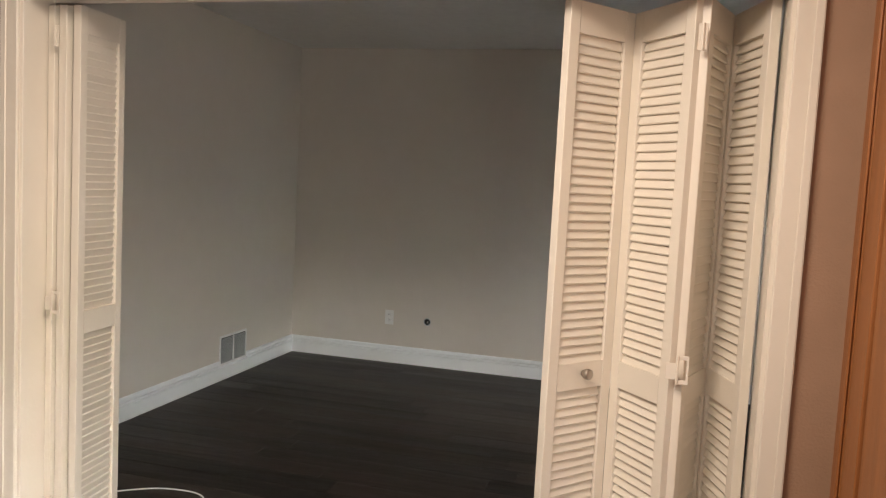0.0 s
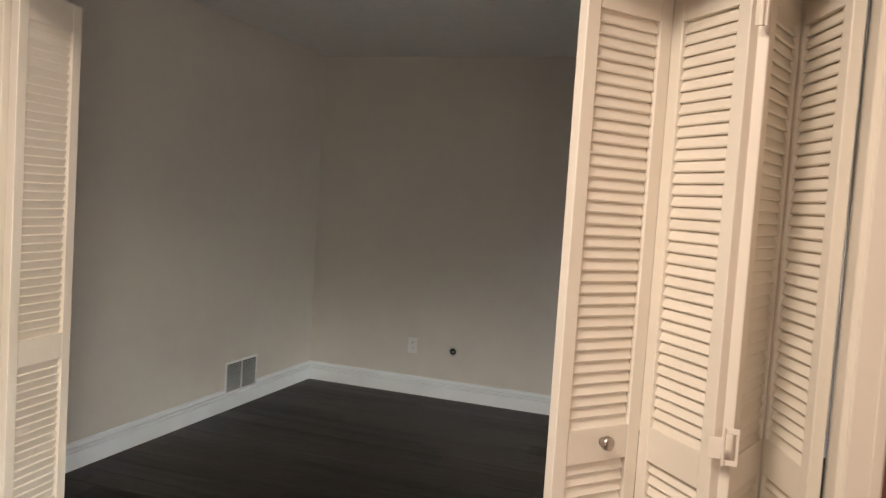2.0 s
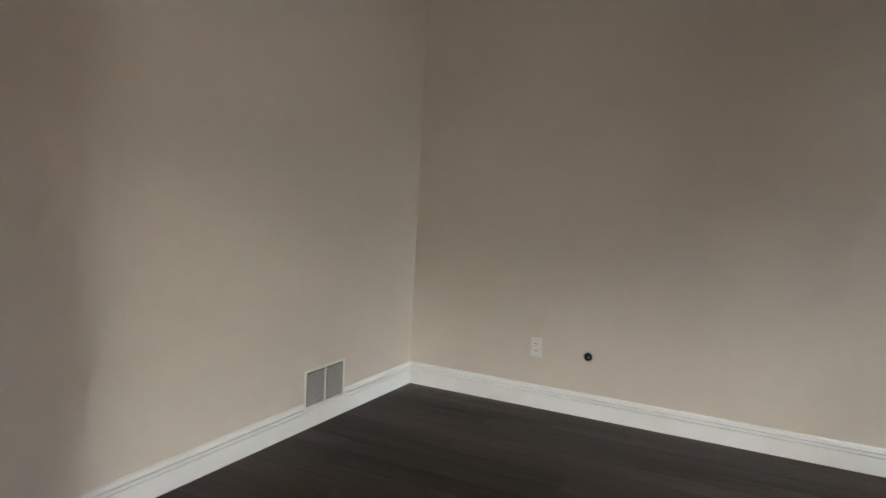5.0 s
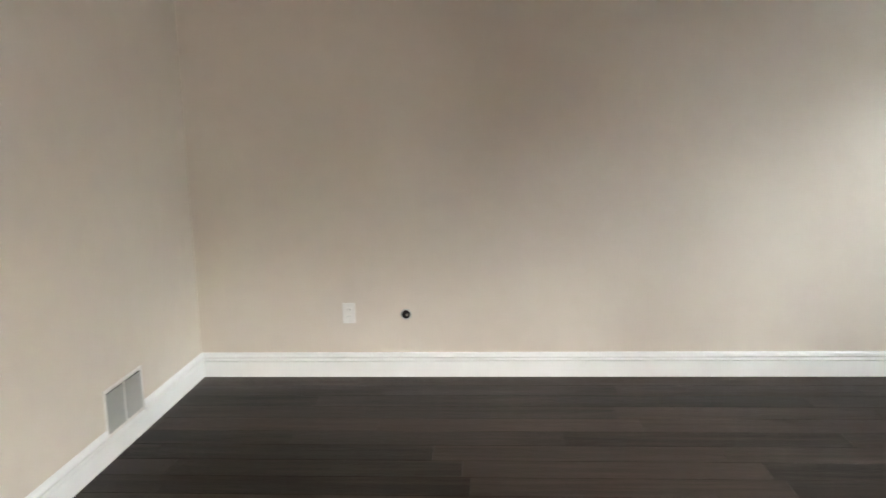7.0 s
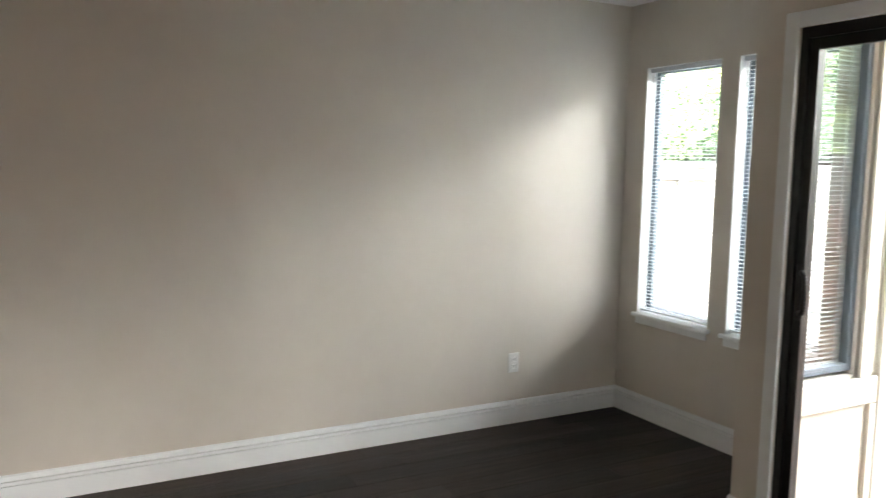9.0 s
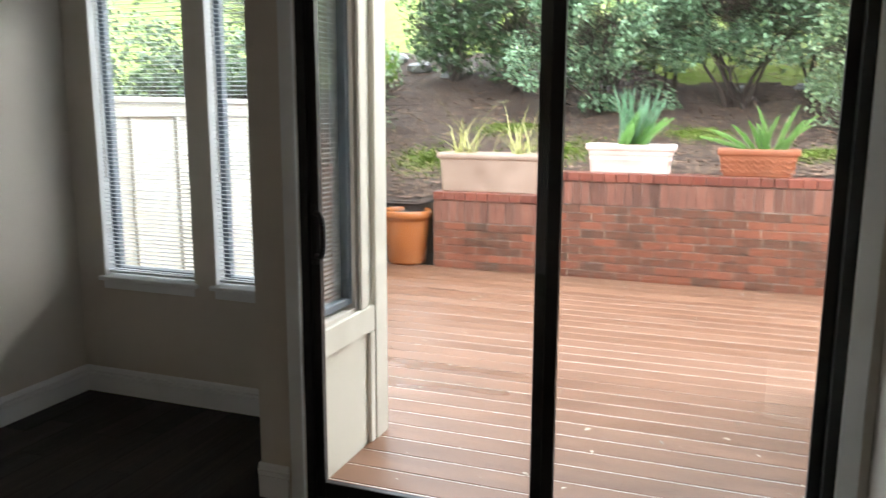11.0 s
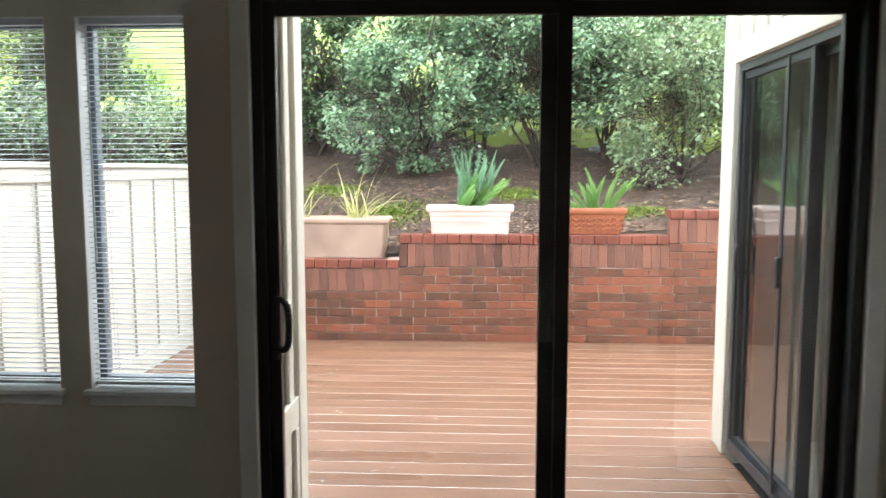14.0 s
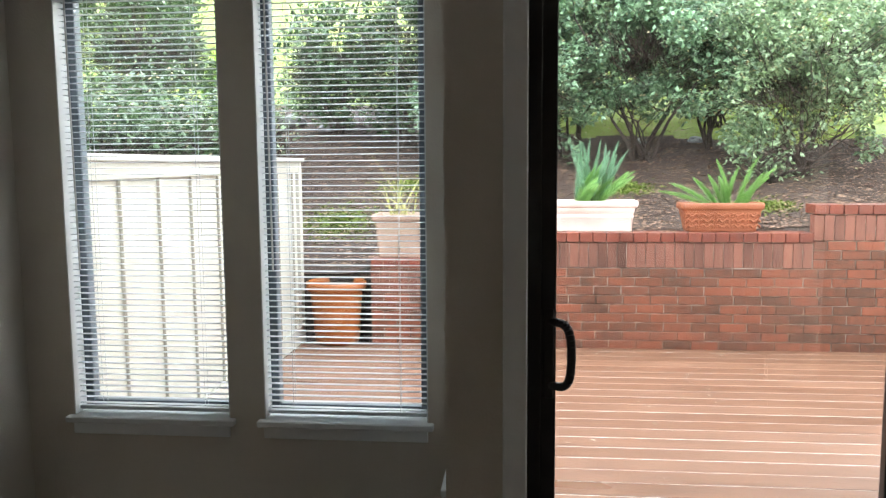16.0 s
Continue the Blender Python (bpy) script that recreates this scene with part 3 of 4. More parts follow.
part("opening", hb, HOLE, jack, "black opening")
hb = add_cyl(bmesh.new(), (0.004, 0, 0.002), (0.006, -0.014, -0.004), 0.005, seg=10)
part("connector", hb, NICKEL, jack, "small cable connector")

vent = thing("wall_vent", "grey-white metal return vent with two louvred halves", "vent", (0, -0.932, 0.205))
part("frame", boxes((0, -0.18, -0.106, 0.008, -0.166, 0.106), (0, 0.166, -0.106, 0.008, 0.18, 0.106), (0, -0.166, 0.09, 0.008, 0.166, 0.106), (0, -0.166, -0.106, 0.008, 0.166, -0.09), (0, -0.007, -0.09, 0.008, 0.007, 0.09), bevel=0.002), PLASTIC, vent)
part("backing", boxes((0.0005, -0.166, -0.09, 0.0015, 0.166, 0.09)), HOLE, vent)
bm = boxes((0.002, 0, -0.0005, 0.010, 0.158, 0.0005))
bmesh.ops.transform(bm, matrix=pose(0, 0, 0, 0, 30, 0), verts=bm.verts[:])
vs = mesh_of("louvre", bm, VENT)
for k in range(18):
    for y in (-0.1655, 0.0075):
        part("louvre", vs, VENT, vent, m=pose(0.001, y, -0.083 + k * 0.0098))

switch = thing("light_switch", "almond light switch plate beside the sliding door", "light switch", (3.92, SOUTH, 1.235))
part("plate", boxes((-0.036, 0, -0.058, 0.036, 0.006, 0.058), bevel=0.003), ALMOND, switch)
part("toggle", boxes((-0.005, 0.006, -0.012, 0.005, 0.016, 0.006), bevel=0.002), ALMOND, switch)

cu = bpy.data.curves.new("cable", "CURVE")
cu.dimensions, cu.bevel_depth, cu.bevel_resolution = "3D", 0.0035, 2
sp = cu.splines.new("BEZIER")
sp.bezier_points.add(4)
for bp, p in zip(sp.bezier_points, ((0.30, -3.3), (0.62, -2.98), (0.84, -2.86), (1.02, -2.90), (1.04, -3.2))):
    bp.co = (*p, 0.0045)
    bp.handle_left_type = bp.handle_right_type = "AUTO"
cu.materials.append(CABLE)
tagged(new("floor_cable", cu), "thin white cable lying loose on the floor", "cable")


# ---- house outside ----
def siding(name, label, sheet, battens, trims):
    ob = thing(name, label, "siding", kind="structure")
    part("siding_panel", boxes(*sheet), SIDING, ob)
    for b in battens:
        part("batten", boxes(b, bevel=0.003), SIDING, ob)
    for b in trims:
        part("trim_board", boxes(b, bevel=0.004), SIDING, ob)
    return ob


EX = EAST + 0.124
siding("facade_return", "cream board siding under a side window, with corner trim",
       [(DOOR_X + 0.14, -1.652, -0.2, EX, -1.6405, SILL_Z - 0.09), (DOOR_X + 0.14, -1.652, LINTEL_Z + 0.07, EX, -1.6405, 2.9), (RW[1] + 0.045, -1.652, SILL_Z - 0.09, EX, -1.6405, LINTEL_Z + 0.07)],
       [(5.125, -1.672, -0.2, 5.17, -1.652, SILL_Z - 0.155)],
       [(DOOR_X + 0.14, -1.672, SILL_Z - 0.15, 5.17, -1.652, SILL_Z - 0.03), (EX - 0.065, -1.676, -0.2, EX + 0.06, -1.652, 2.9), (EX, -1.652, -0.2, EX + 0.058, -1.56, 2.9),
        (RW[1] + 0.005, -1.668, SILL_Z - 0.03, RW[1] + 0.075, -1.652, LINTEL_Z + 0.05)])
siding("facade_east", "cream board siding around two windows",
       [(EX, -1.56, -0.2, EX + 0.012, 0.2, SILL_Z - 0.02), (EX, -1.56, LINTEL_Z + 0.02, EX + 0.012, 0.2, 2.9), (EX, -0.845 + 0.003, SILL_Z - 0.02, EX + 0.012, -0.725 - 0.003, LINTEL_Z + 0.02)],
       [], [])
wing = siding("facade_wing", "cream board and batten wall of the neighbouring wing",
              [(4.57, -3.86, 2.05, 6.36, -3.735, 2.9), (6.36, -3.86, -0.2, 6.56, -3.735, 2.9), (6.52, -8.0, -0.2, 6.56, -3.86, 2.9)],
              [(x, -3.735, 2.172, x + 0.04, -3.717, 2.9) for x in (4.75, 4.95, 5.15, 5.35, 5.55, 5.75, 5.95, 6.15)],
              [(4.57, -3.735, 2.054, 6.36, -3.712, 2.168), (6.364, -3.735, -0.04, 6.42, -3.709, 2.9), (6.425, -3.735, -0.04, 6.58, -3.718, 2.9)])
structure("wing_interior", boxes((4.57, -6.2, -0.1, 6.5, -6.1, 2.5), (4.57, -6.1, -0.1, 6.52, -3.87, -0.02), (4.57, -6.1, 2.4, 6.52, -3.87, 2.5), (4.57, -6.1, -0.02, 4.66, -3.87, 2.4)), WALL, "dim bare room behind the wing's glass door", "wall")

# ---- deck ----
deck = thing("deck", "wet red-brown stained timber deck", "deck", kind="structure")
part("joists", boxes((4.57, -8.0, -0.3, 9.15, 0.18, DECK_Z - 0.045)), UNDER, deck)
PITCH = 0.159
# strips in the gaps, their paleness painted for the wet edges' shine
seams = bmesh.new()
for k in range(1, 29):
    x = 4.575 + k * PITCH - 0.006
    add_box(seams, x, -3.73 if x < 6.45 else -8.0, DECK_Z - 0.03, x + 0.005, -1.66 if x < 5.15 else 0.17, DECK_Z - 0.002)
part("seam", seams, SEAM, deck, "pale strips in the board gaps, painted as wet sky glints")


def board_mesh(y0, y1):
    bm = bmesh.new()
    w = PITCH - 0.005
    prof = [(0, -0.038), (0, -0.006), (0.001, -0.0025), (0.003, -0.0007), (0.006, 0), (w - 0.006, 0), (w - 0.003, -0.0007), (w - 0.001, -0.0025), (w, -0.006), (w, -0.038)]
    a = [bm.verts.new((x, y0, z)) for x, z in prof]
    b = [bm.verts.new((x, y1, z)) for x, z in prof]
    for i in range(len(prof)):
        j = (i + 1) % len(prof)
        bm.faces.new((a[j], a[i], b[i], b[j])).smooth = i != 4
    bm.faces.new(a)
    bm.faces.new(b[::-1])
    bmesh.ops.recalc_face_normals(bm, faces=bm.faces[:])
    return mesh_of("deck_board", bm, DECK)


bds = {"full": board_mesh(-8.0, 0.17), "near": board_mesh(-3.73, -1.66), "mid": board_mesh(-3.73, 0.17)}
rng = random.Random(7)
for k in range(29):
    x = 4.575 + k * PITCH
    if x > 9.06:
        break
    kind = "near" if x < 5.15 else ("mid" if x < 6.45 else "full")
    part("deck_board", bds[kind], DECK, deck, m=pose(x, 0, DECK_Z + rng.uniform(-0.0006, 0.0006), 0, rng.uniform(-0.08, 0.08), 0))


# ---- fence ----
fence = thing("fence", "cream board and batten garden fence with a flat cap", "fence", (0, 0, 0))
FY = 0.205
part("panel", boxes((5.25, FY, -0.05, 9.25, FY + 0.02, 1.47)), FENCE, fence)
part("cap", boxes((5.25, FY - 0.05, 1.515, 9.29, FY + 0.07, 1.55), bevel=0.005), FENCE, fence)
part("top_rail", boxes((5.25, FY - 0.026, 1.43, 9.26, FY - 0.001, 1.515), bevel=0.003), FENCE, fence)
part("kick_board", boxes((5.25, FY - 0.03, -0.045, 9.25, FY - 0.001, 0.10), bevel=0.004), FENCE, fence)
part("post", boxes((9.17, FY - 0.03, -0.2, 9.262, FY + 0.09, 1.513), bevel=0.004), FENCE, fence)
bt = mesh_of("batten", boxes((0, FY - 0.02, 0.102, 0.042, FY - 0.0005, 1.428), bevel=0.003), FENCE)
for k in range(10):
    part("batten", bt, FENCE, fence, m=pose(5.36 + k * 0.408, 0, 0))


# ---- brick retaining wall ----
BX, COURSE, BRICK_L = 9.13, 0.0755, 0.222
BZ = -0.05


def brick_mesh(w, h, d, mat, name="brick"):
    return mesh_of(name, boxes((0, 0, 0, d, w, h), bevel=0.003), mat)


SECTIONS = ((-0.44, -1.645, 6), (-1.645, -4.04, 9), (-4.04, -5.7, 12))      # from y, to y, running courses


def brick_wall():
    """Stepped wall: running courses in one bond, and over each step a soldier course and a rowlock cap."""
    y_hi, y_end = SECTIONS[0][0], SECTIONS[-1][1]
    wall = thing("brick_wall", "stepped red brick retaining wall with soldier course and cap", "brick wall", (BX, 0, BZ))
    rng = random.Random(6)
    cache = {}

    def brick(y0, y1, z, h, mat, d, out):
        key = (round(y1 - y0, 3), round(h, 3), mat.name)
        if key not in cache:
            cache[key] = brick_mesh(y1 - y0, h, d, mat)
        part("brick", cache[key], mat, wall, m=pose(out + rng.uniform(-0.002, 0.002), y0, z, 0, 0, rng.uniform(-0.4, 0.4)))

    core = bmesh.new()
    low = -0.15
    for a, b, n in SECTIONS:
        top = n * COURSE + 0.215
        add_box(core, 0.0065, b, -0.15, 0.22, a, top if low < 0 else low)
        if low > 0:
            add_box(core, 0.0065, b, low, 0.22, a - 0.09, top)
        low = top
    part("mortar_core", core, MORTAR, wall, "grey mortar joints")
    for c in range(max(k for _, _, k in SECTIONS)):
        top_y = max(a for a, b, k in SECTIONS if k > c)
        y = top_y if c % 2 == 0 else top_y + BRICK_L * 0.5
        while y > y_end:
            a, b = max(y - BRICK_L, y_end), min(y, top_y)
            if b - a > 0.03:
                brick(a + 0.0045, b - 0.0045, c * COURSE + 0.003, COURSE - 0.006, BRICK, 0.1, 0.0)
            y -= BRICK_L
    for y0, y1, k in SECTIONS:
        length, top = y0 - y1, k * COURSE
        n = int(length / 0.076)
        for i in range(n):
            a = y1 + i * length / n
            brick(a + 0.0025, a + length / n - 0.0025, top + 0.005, 0.205, SOLDIER, 0.1, 0.0)
        n = int(length / 0.106)
        for i in range(n):
            a = y1 + i * length / n
            brick(a + 0.003, a + length / n - 0.003, top + 0.217, 0.075, CAPBRICK, 0.235, -0.012)
    return wall


brick_wall()
structure("retaining_board", boxes((9.42, -0.44, -0.2, 9.46, 0.3, 0.55), bevel=0.004), BARK, "dark timber edging board behind the clay pot", "retaining board")


# ---- hillside ----
def hill(x, y):
    d = max(x - 9.35, 0.8 * (y - 1.0) if x < 9.35 else -1.0)
    if x >= 9.35 and y > 1.0:
        d = max(d, 0.8 * (y - 1.0))
    if d <= 0:
        z = 0.78
    elif d < 2.6:
        z = 0.78 + 0.25 * d
    else:
        z = 1.43 + 0.355 * (d - 2.6) - 0.0028 * max(d - 12, 0) ** 2
    if d > 30:
        z = 1.43 + 0.355 * 27.4 - 0.0028 * 18 ** 2 + 0.08 * (d - 30)
    side = (0.10 * max(min((y + 1.8) / 0.4, 1), 0) + 0.17 * max(min((y + 0.6) / 0.4, 1), 0)) * max(0, 1 - d / 2.0)
    rise = 0.16 * max(min((-3.6 - y) / 0.8, 1), 0) * max(0, 1 - d / 3.0)
    n = 0.07 * noise.noise((x * 0.9, y * 0.9, 3.1)) + 0.025 * noise.noise((x * 4, y * 4, 1.7))
    return z - side + rise + (n if d > 0.1 else 0.0)


def axis_values(a, b, fine_a, fine_b, step, coarse):
    out, v = [], a
    while v < b:
        out.append(v)
        v += step if fine_a <= v < fine_b else coarse
    return out + [b]


gx = axis_values(5.345, 260.0, 5.0, 16.0, 0.09, 6.0)
gy = axis_values(-150.0, 150.0, -7.0, 5.0, 0.09, 6.0)
gv = [(x, y, hill(x, y)) for x in gx for y in gy]
gf, gm = [], []
for i in range(len(gx) - 1):
    for j in range(len(gy) - 1):
        k = i * len(gy) + j
        if gx[i] < 9.33 and gy[j] < 0.3:
            continue
        gf.append((k, k + len(gy), k + len(gy) + 1, k + 1))
        x, y = gx[i], gy[j]
        edge = 12.9 + 1.7 * max(min((y + 2.6) / 1.6, 1), 0) + 0.6 * noise.noise((y * 0.5, 2.0, 0.0))
        gm.append(1 if max(x, y * 1.25 + 8.5 if y > 2.5 else 0) > edge else 0)
gme = cloud("hillside", gv, gf, MULCH, True)
gme.materials.append(LAWN)
gme.polygons.foreach_set("material_index", gm)
tagged(new("ground_hillside", gme), "mulched garden slope rising to a bright lawn", "ground", kind="structure")
structure("ground", boxes((-150, -150, -0.6, 260, 150, -0.32)), MULCH, "bare earth around the house", "ground")


# ---- vegetation ----
def leaf_cloud(rng, pts, size, droop=0.3):
    """Pointed, folded leaves at the given points."""
    n = len(pts)
    ang = rng.uniform(0, 2 * math.pi, n)
    tilt = rng.uniform(-0.9, 0.5, n) - droop
    roll = rng.uniform(-0.8, 0.8, n)
    ln = size * rng.uniform(0.6, 1.25, n)
    d = np.stack([np.cos(ang) * np.cos(tilt), np.sin(ang) * np.cos(tilt), np.sin(tilt)], 1)
    s = np.stack([-np.sin(ang), np.cos(ang), np.zeros(n)], 1)
    u = np.cross(d, s)
    s2 = s * np.cos(roll)[:, None] + u * np.sin(roll)[:, None]
    up = np.cross(s2, d)
    w = (0.34 * ln)[:, None]
    ln = ln[:, None]
    v = np.stack([pts, pts + d * ln * 0.45 + s2 * w + up * w * 0.35, pts + d * ln, pts + d * ln * 0.45 - s2 * w + up * w * 0.35], 1).reshape(-1, 3)
    i = np.arange(n)[:, None] * 4
    f = np.concatenate([i + np.array([[0, 1, 2]]), i + np.array([[0, 2, 3]])], 0)
    return v, f


def crown_points(rng, centre, radii, n, seed, gap):
    out = []
    c = np.array(centre)
    clumps = rng.normal(size=(38, 3))
    clumps /= np.linalg.norm(clumps, axis=1)[:, None]
    clumps = clumps * rng.uniform(0.35, 1.0, (38, 1)) * np.array(radii) + c
    per = n // 38
    for q in clumps:
        r = rng.uniform(0.22, 0.48)
        p = rng.normal(size=(per, 3))
        p /= np.linalg.norm(p, axis=1)[:, None]
        p = q + p * r * (rng.uniform(0.25, 1, (per, 1)) ** 0.4) * np.array((1, 1, 0.8))
        out.append(p)
    p = np.concatenate(out)
    keep = [noise.noise((a * 1.9 + seed, b * 1.9, cc * 1.9)) > gap for a, b, cc in p]
    return p[np.array(keep)]


def limbs(rng, base, centre, radii, n):
    bm = bmesh.new()
    for i in range(n):
        a = Vector(base) + Vector((rng.uniform(-0.12, 0.12), rng.uniform(-0.12, 0.12), -0.08))
        r = rng.uniform(0.012, 0.035)
        goal = Vector(centre) + Vector([rng.uniform(-0.8, 0.8) * k for k in radii])
        steps = 5
        for s in range(steps):
            t = (s + 1) / steps
            b = Vector(base).lerp(goal, t) + Vector((rng.uniform(-0.07, 0.07), rng.uniform(-0.07, 0.07), rng.uniform(-0.03, 0.05)))
            r2 = r * 0.78
            add_cyl(bm, a, b, r, r2, 6, False)
            if s >= 1:
                side = b + Vector((rng.uniform(-0.5, 0.5), rng.uniform(-0.5, 0.5), rng.uniform(0.1, 0.5)))
                add_cyl(bm, b, side, r2 * 0.5, r2 * 0.15, 5, False)
            a, r = b, r2
    return bm


def shrub(x, y, centre_z, radii, n, seed, leaf, size, label, stems=7, gap=-0.12, tips=0, lean=(0, 0)):
    rng = np.random.default_rng(seed)
    z = hill(x, y)
    ob = thing("shrub", label, "shrub", (x, y, z), group="garden shrubs")
    c = (lean[0], lean[1], centre_z - z)
    part("stems", limbs(random.Random(seed), (0, 0, 0), c, radii, stems), BARK, ob)
    pts = crown_points(rng, c, radii, n, seed * 3.7, gap)
    pts = pts[pts[:, 2] > 0.05]
    part("foliage", cloud("foliage", *[q.tolist() for q in leaf_cloud(rng, pts, size)], leaf), leaf, ob)
    if radii[0] > 0.55:
        part("twigs", cloud("twigs", *twig_cloud(rng, c, radii, 750), BARK), BARK, ob, "dark bare inner twigs")
    if tips:
        k = rng.choice(len(pts), min(2 * tips, len(pts)), replace=False)
        part("new_shoots", cloud("new_shoots", *[q.tolist() for q in leaf_cloud(rng, pts[k] + rng.normal(size=(len(k), 3)) * 0.04, size * 0.55, -0.4)], LEAF_TIP), LEAF_TIP, ob, "pale buff new shoots")
    return ob


def twig_cloud(rng, centre, radii, n):
    """Thin crooked twigs filling the lower, shaded half of a crown."""
    c, rad = np.array(centre), np.array(radii)
    verts, faces = [], []
    for i in range(n):
        d = rng.normal(size=3)
        d /= np.linalg.norm(d)
        a = c + d * rad * rng.uniform(0.15, 0.8)
        a[2] = max(c[2] - abs(a[2] - c[2]) * 1.05, 0.12)
        out = np.array((d[0], d[1], rng.uniform(0.1, 0.9))) + rng.normal(size=3) * 0.5
        out /= np.linalg.norm(out)
        ln, w = rng.uniform(0.18, 0.5), rng.uniform(0.003, 0.008)
        p = a
        for q in range(2):
            b = p + (out + rng.normal(size=3) * 0.25) * ln * 0.5
            k = len(verts)
            s1, s2 = np.cross(out, (0.3, 0.2, 0.9)), np.cross(out, (0.9, 0.1, 0.2))
            for e, ww in ((p, w), (b, w * 0.6)):
                verts += [(e + s1 * ww).tolist(), (e - s1 * ww * 0.5 + s2 * ww).tolist(), (e - s1 * ww * 0.5 - s2 * ww).tolist()]
            faces += [(k, k + 1, k + 4, k + 3), (k + 1, k + 2, k + 5, k + 4), (k + 2, k, k + 3, k + 5)]
            p, w = b, w * 0.6
    return verts, faces


GL = "tall dense shrub with glossy dark green leaves"
shrub(11.9, -1.55, 2.5, (1.0, 1.1, 1.15), 26000, 1, LEAF_A, 0.068, GL, 9, -0.05, 900)
shrub(12.2, -3.15, 2.85, (0.9, 1.1, 1.0), 26000, 2, LEAF_A, 0.068, GL, 9, -0.05, 900)
shrub(11.5, -4.75, 2.6, (0.85, 1.0, 1.25), 26000, 3, LEAF_B, 0.062, "tall shrub with light green leaves and bare stems", 12, -0.08, 1200)
shrub(12.4, -2.3, 3.6, (0.9, 1.2, 0.8), 19000, 4, LEAF_B, 0.064, GL, 5, -0.1, 700)
shrub(12.9, -0.25, 3.0, (0.85, 0.85, 1.1), 19000, 5, LEAF_C, 0.07, "rounded dark evergreen shrub beside the path", 7, -0.05, 600)
shrub(13.2, 0.75, 2.9, (0.8, 0.75, 0.95), 16000, 6, LEAF_C, 0.07, "rounded dark evergreen shrub beside the path", 6, -0.08, 300)
shrub(12.2, -6.3, 3.0, (1.0, 1.1, 1.4), 18000, 7, LEAF_B, 0.066, "tall shrub with light green leaves and bare stems", 8, -0.1, 600)
shrub(13.4, -4.3, 3.9, (1.0, 1.3, 1.1), 16000, 8, LEAF_A, 0.07, GL, 5, -0.1, 500)
shrub(13.6, -1.2, 4.4, (0.9, 1.2, 0.9), 15000, 14, LEAF_A, 0.07, GL, 5, -0.1, 400)
shrub(10.9, 1.35, 1.75, (0.6, 0.55, 0.5), 4500, 9, LEAF_B, 0.06, "low rounded shrub with pale tips behind the fence", 6, -0.2, 700)
shrub(9.5, 1.5, 1.7, (0.8, 0.6, 0.75), 6000, 10, LEAF_C, 0.06, "clipped evergreen hedge shrub behind the fence", 6, -0.25, 300)
shrub(8.3, 1.5, 1.6, (0.75, 0.6, 0.75), 5500, 11, LEAF_C, 0.06, "clipped evergreen hedge shrub behind the fence", 6, -0.25, 200)
shrub(7.2, 1.5, 1.45, (0.7, 0.6, 0.75), 5000, 12, LEAF_C, 0.06, "clipped evergreen hedge shrub behind the fence", 6, -0.25, 200)
shrub(11.6, 2.7, 2.9, (1.0, 0.8, 1.1), 12000, 13, LEAF_C, 0.065, "dark evergreen shrub behind the hedge", 6, -0.15, 200)
shrub(14.6, -2.7, 3.4, (0.7, 1.3, 1.0), 8000, 16, LEAF_C, 0.09, GL, 5, -0.1, 200)
shrub(14.4, -5.6, 3.3, (0.7, 1.3, 1.2), 8000, 17, LEAF_B, 0.09, GL, 5, -0.1, 200)
shrub(12.6, -4.0, 2.9, (0.6, 0.7, 0.6), 5000, 18, LEAF_B, 0.075, "tall shrub with light green leaves and bare stems", 7, -0.05, 400)
shrub(11.05, -4.3, 1.55, (0.3, 0.35, 0.2), 700, 15, LEAF_B, 0.06, "small leafy seedling at the foot of a shrub", 5, -0.3, 0)
for i in range(9):
    shrub(19.0 + 2.5 * (i % 2), -11 + 2.8 * i, 5.4 + 0.5 * (i % 3), (1.6, 1.7, 1.6), 4500, 30 + i, LEAF_C, 0.16, "distant evergreen shrub at the edge of the lawn", 4, -0.2, 0) if i not in (4, 5) else None


def blade(verts, faces, base, az, lean, length, width, curl, seg=7):
    """One grass blade, curving outwards."""
    k = len(verts)
    p = Vector(base)
    el = math.pi / 2 - lean
    side = Vector((-math.sin(az), math.cos(az), 0))
    for s in range(seg + 1):
        t = s / seg
        w = width * (1 - t) ** 0.6 * (0.6 + 0.4 * min(t * 5, 1))
        verts += [tuple(p - side * w), tuple(p + side * w + Vector((0, 0, w * 0.5)))]
        e = el - curl * t * t
        p = p + Vector((math.cos(az) * math.cos(e), math.sin(az) * math.cos(e), math.sin(e))) * (length / seg)
        if s:
            a = k + 2 * s
            faces.append((a - 2, a - 1, a + 1, a))


def plume(verts, faces, rng, base, az, lean, length, fat, curl, needles=420):
    """A foxtail plume: short needles round a curved stem, tapering to the tip."""
    pts = []
    p = Vector(base)
    for s in range(31):
        t = s / 30
        e = math.pi / 2 - lean - curl * t
        d = Vector((math.cos(az) * math.cos(e), math.sin(az) * math.cos(e), math.sin(e)))
        pts.append((p.copy(), d))
        p = p + d * (length / 30)
    for i in range(needles):
        t = rng.random()
        c, d = pts[int(t * 30)]
        r = fat * (math.sin(math.pi * min(0.12 + 0.88 * t, 1.0)) ** 0.5 * (1 - 0.45 * t) + 0.08)
        a = rng.uniform(0, 2 * math.pi)
        n1 = d.orthogonal().normalized()
        n2 = d.cross(n1)
        o = (n1 * math.cos(a) + n2 * math.sin(a))
        tip = c + o * r + d * r * 0.9
        s2 = d.cross(o) * 0.0035
        k = len(verts)
        verts += [tuple(c - s2), tuple(c + s2), tuple(tip)]
        faces.append((k, k + 1, k + 2))


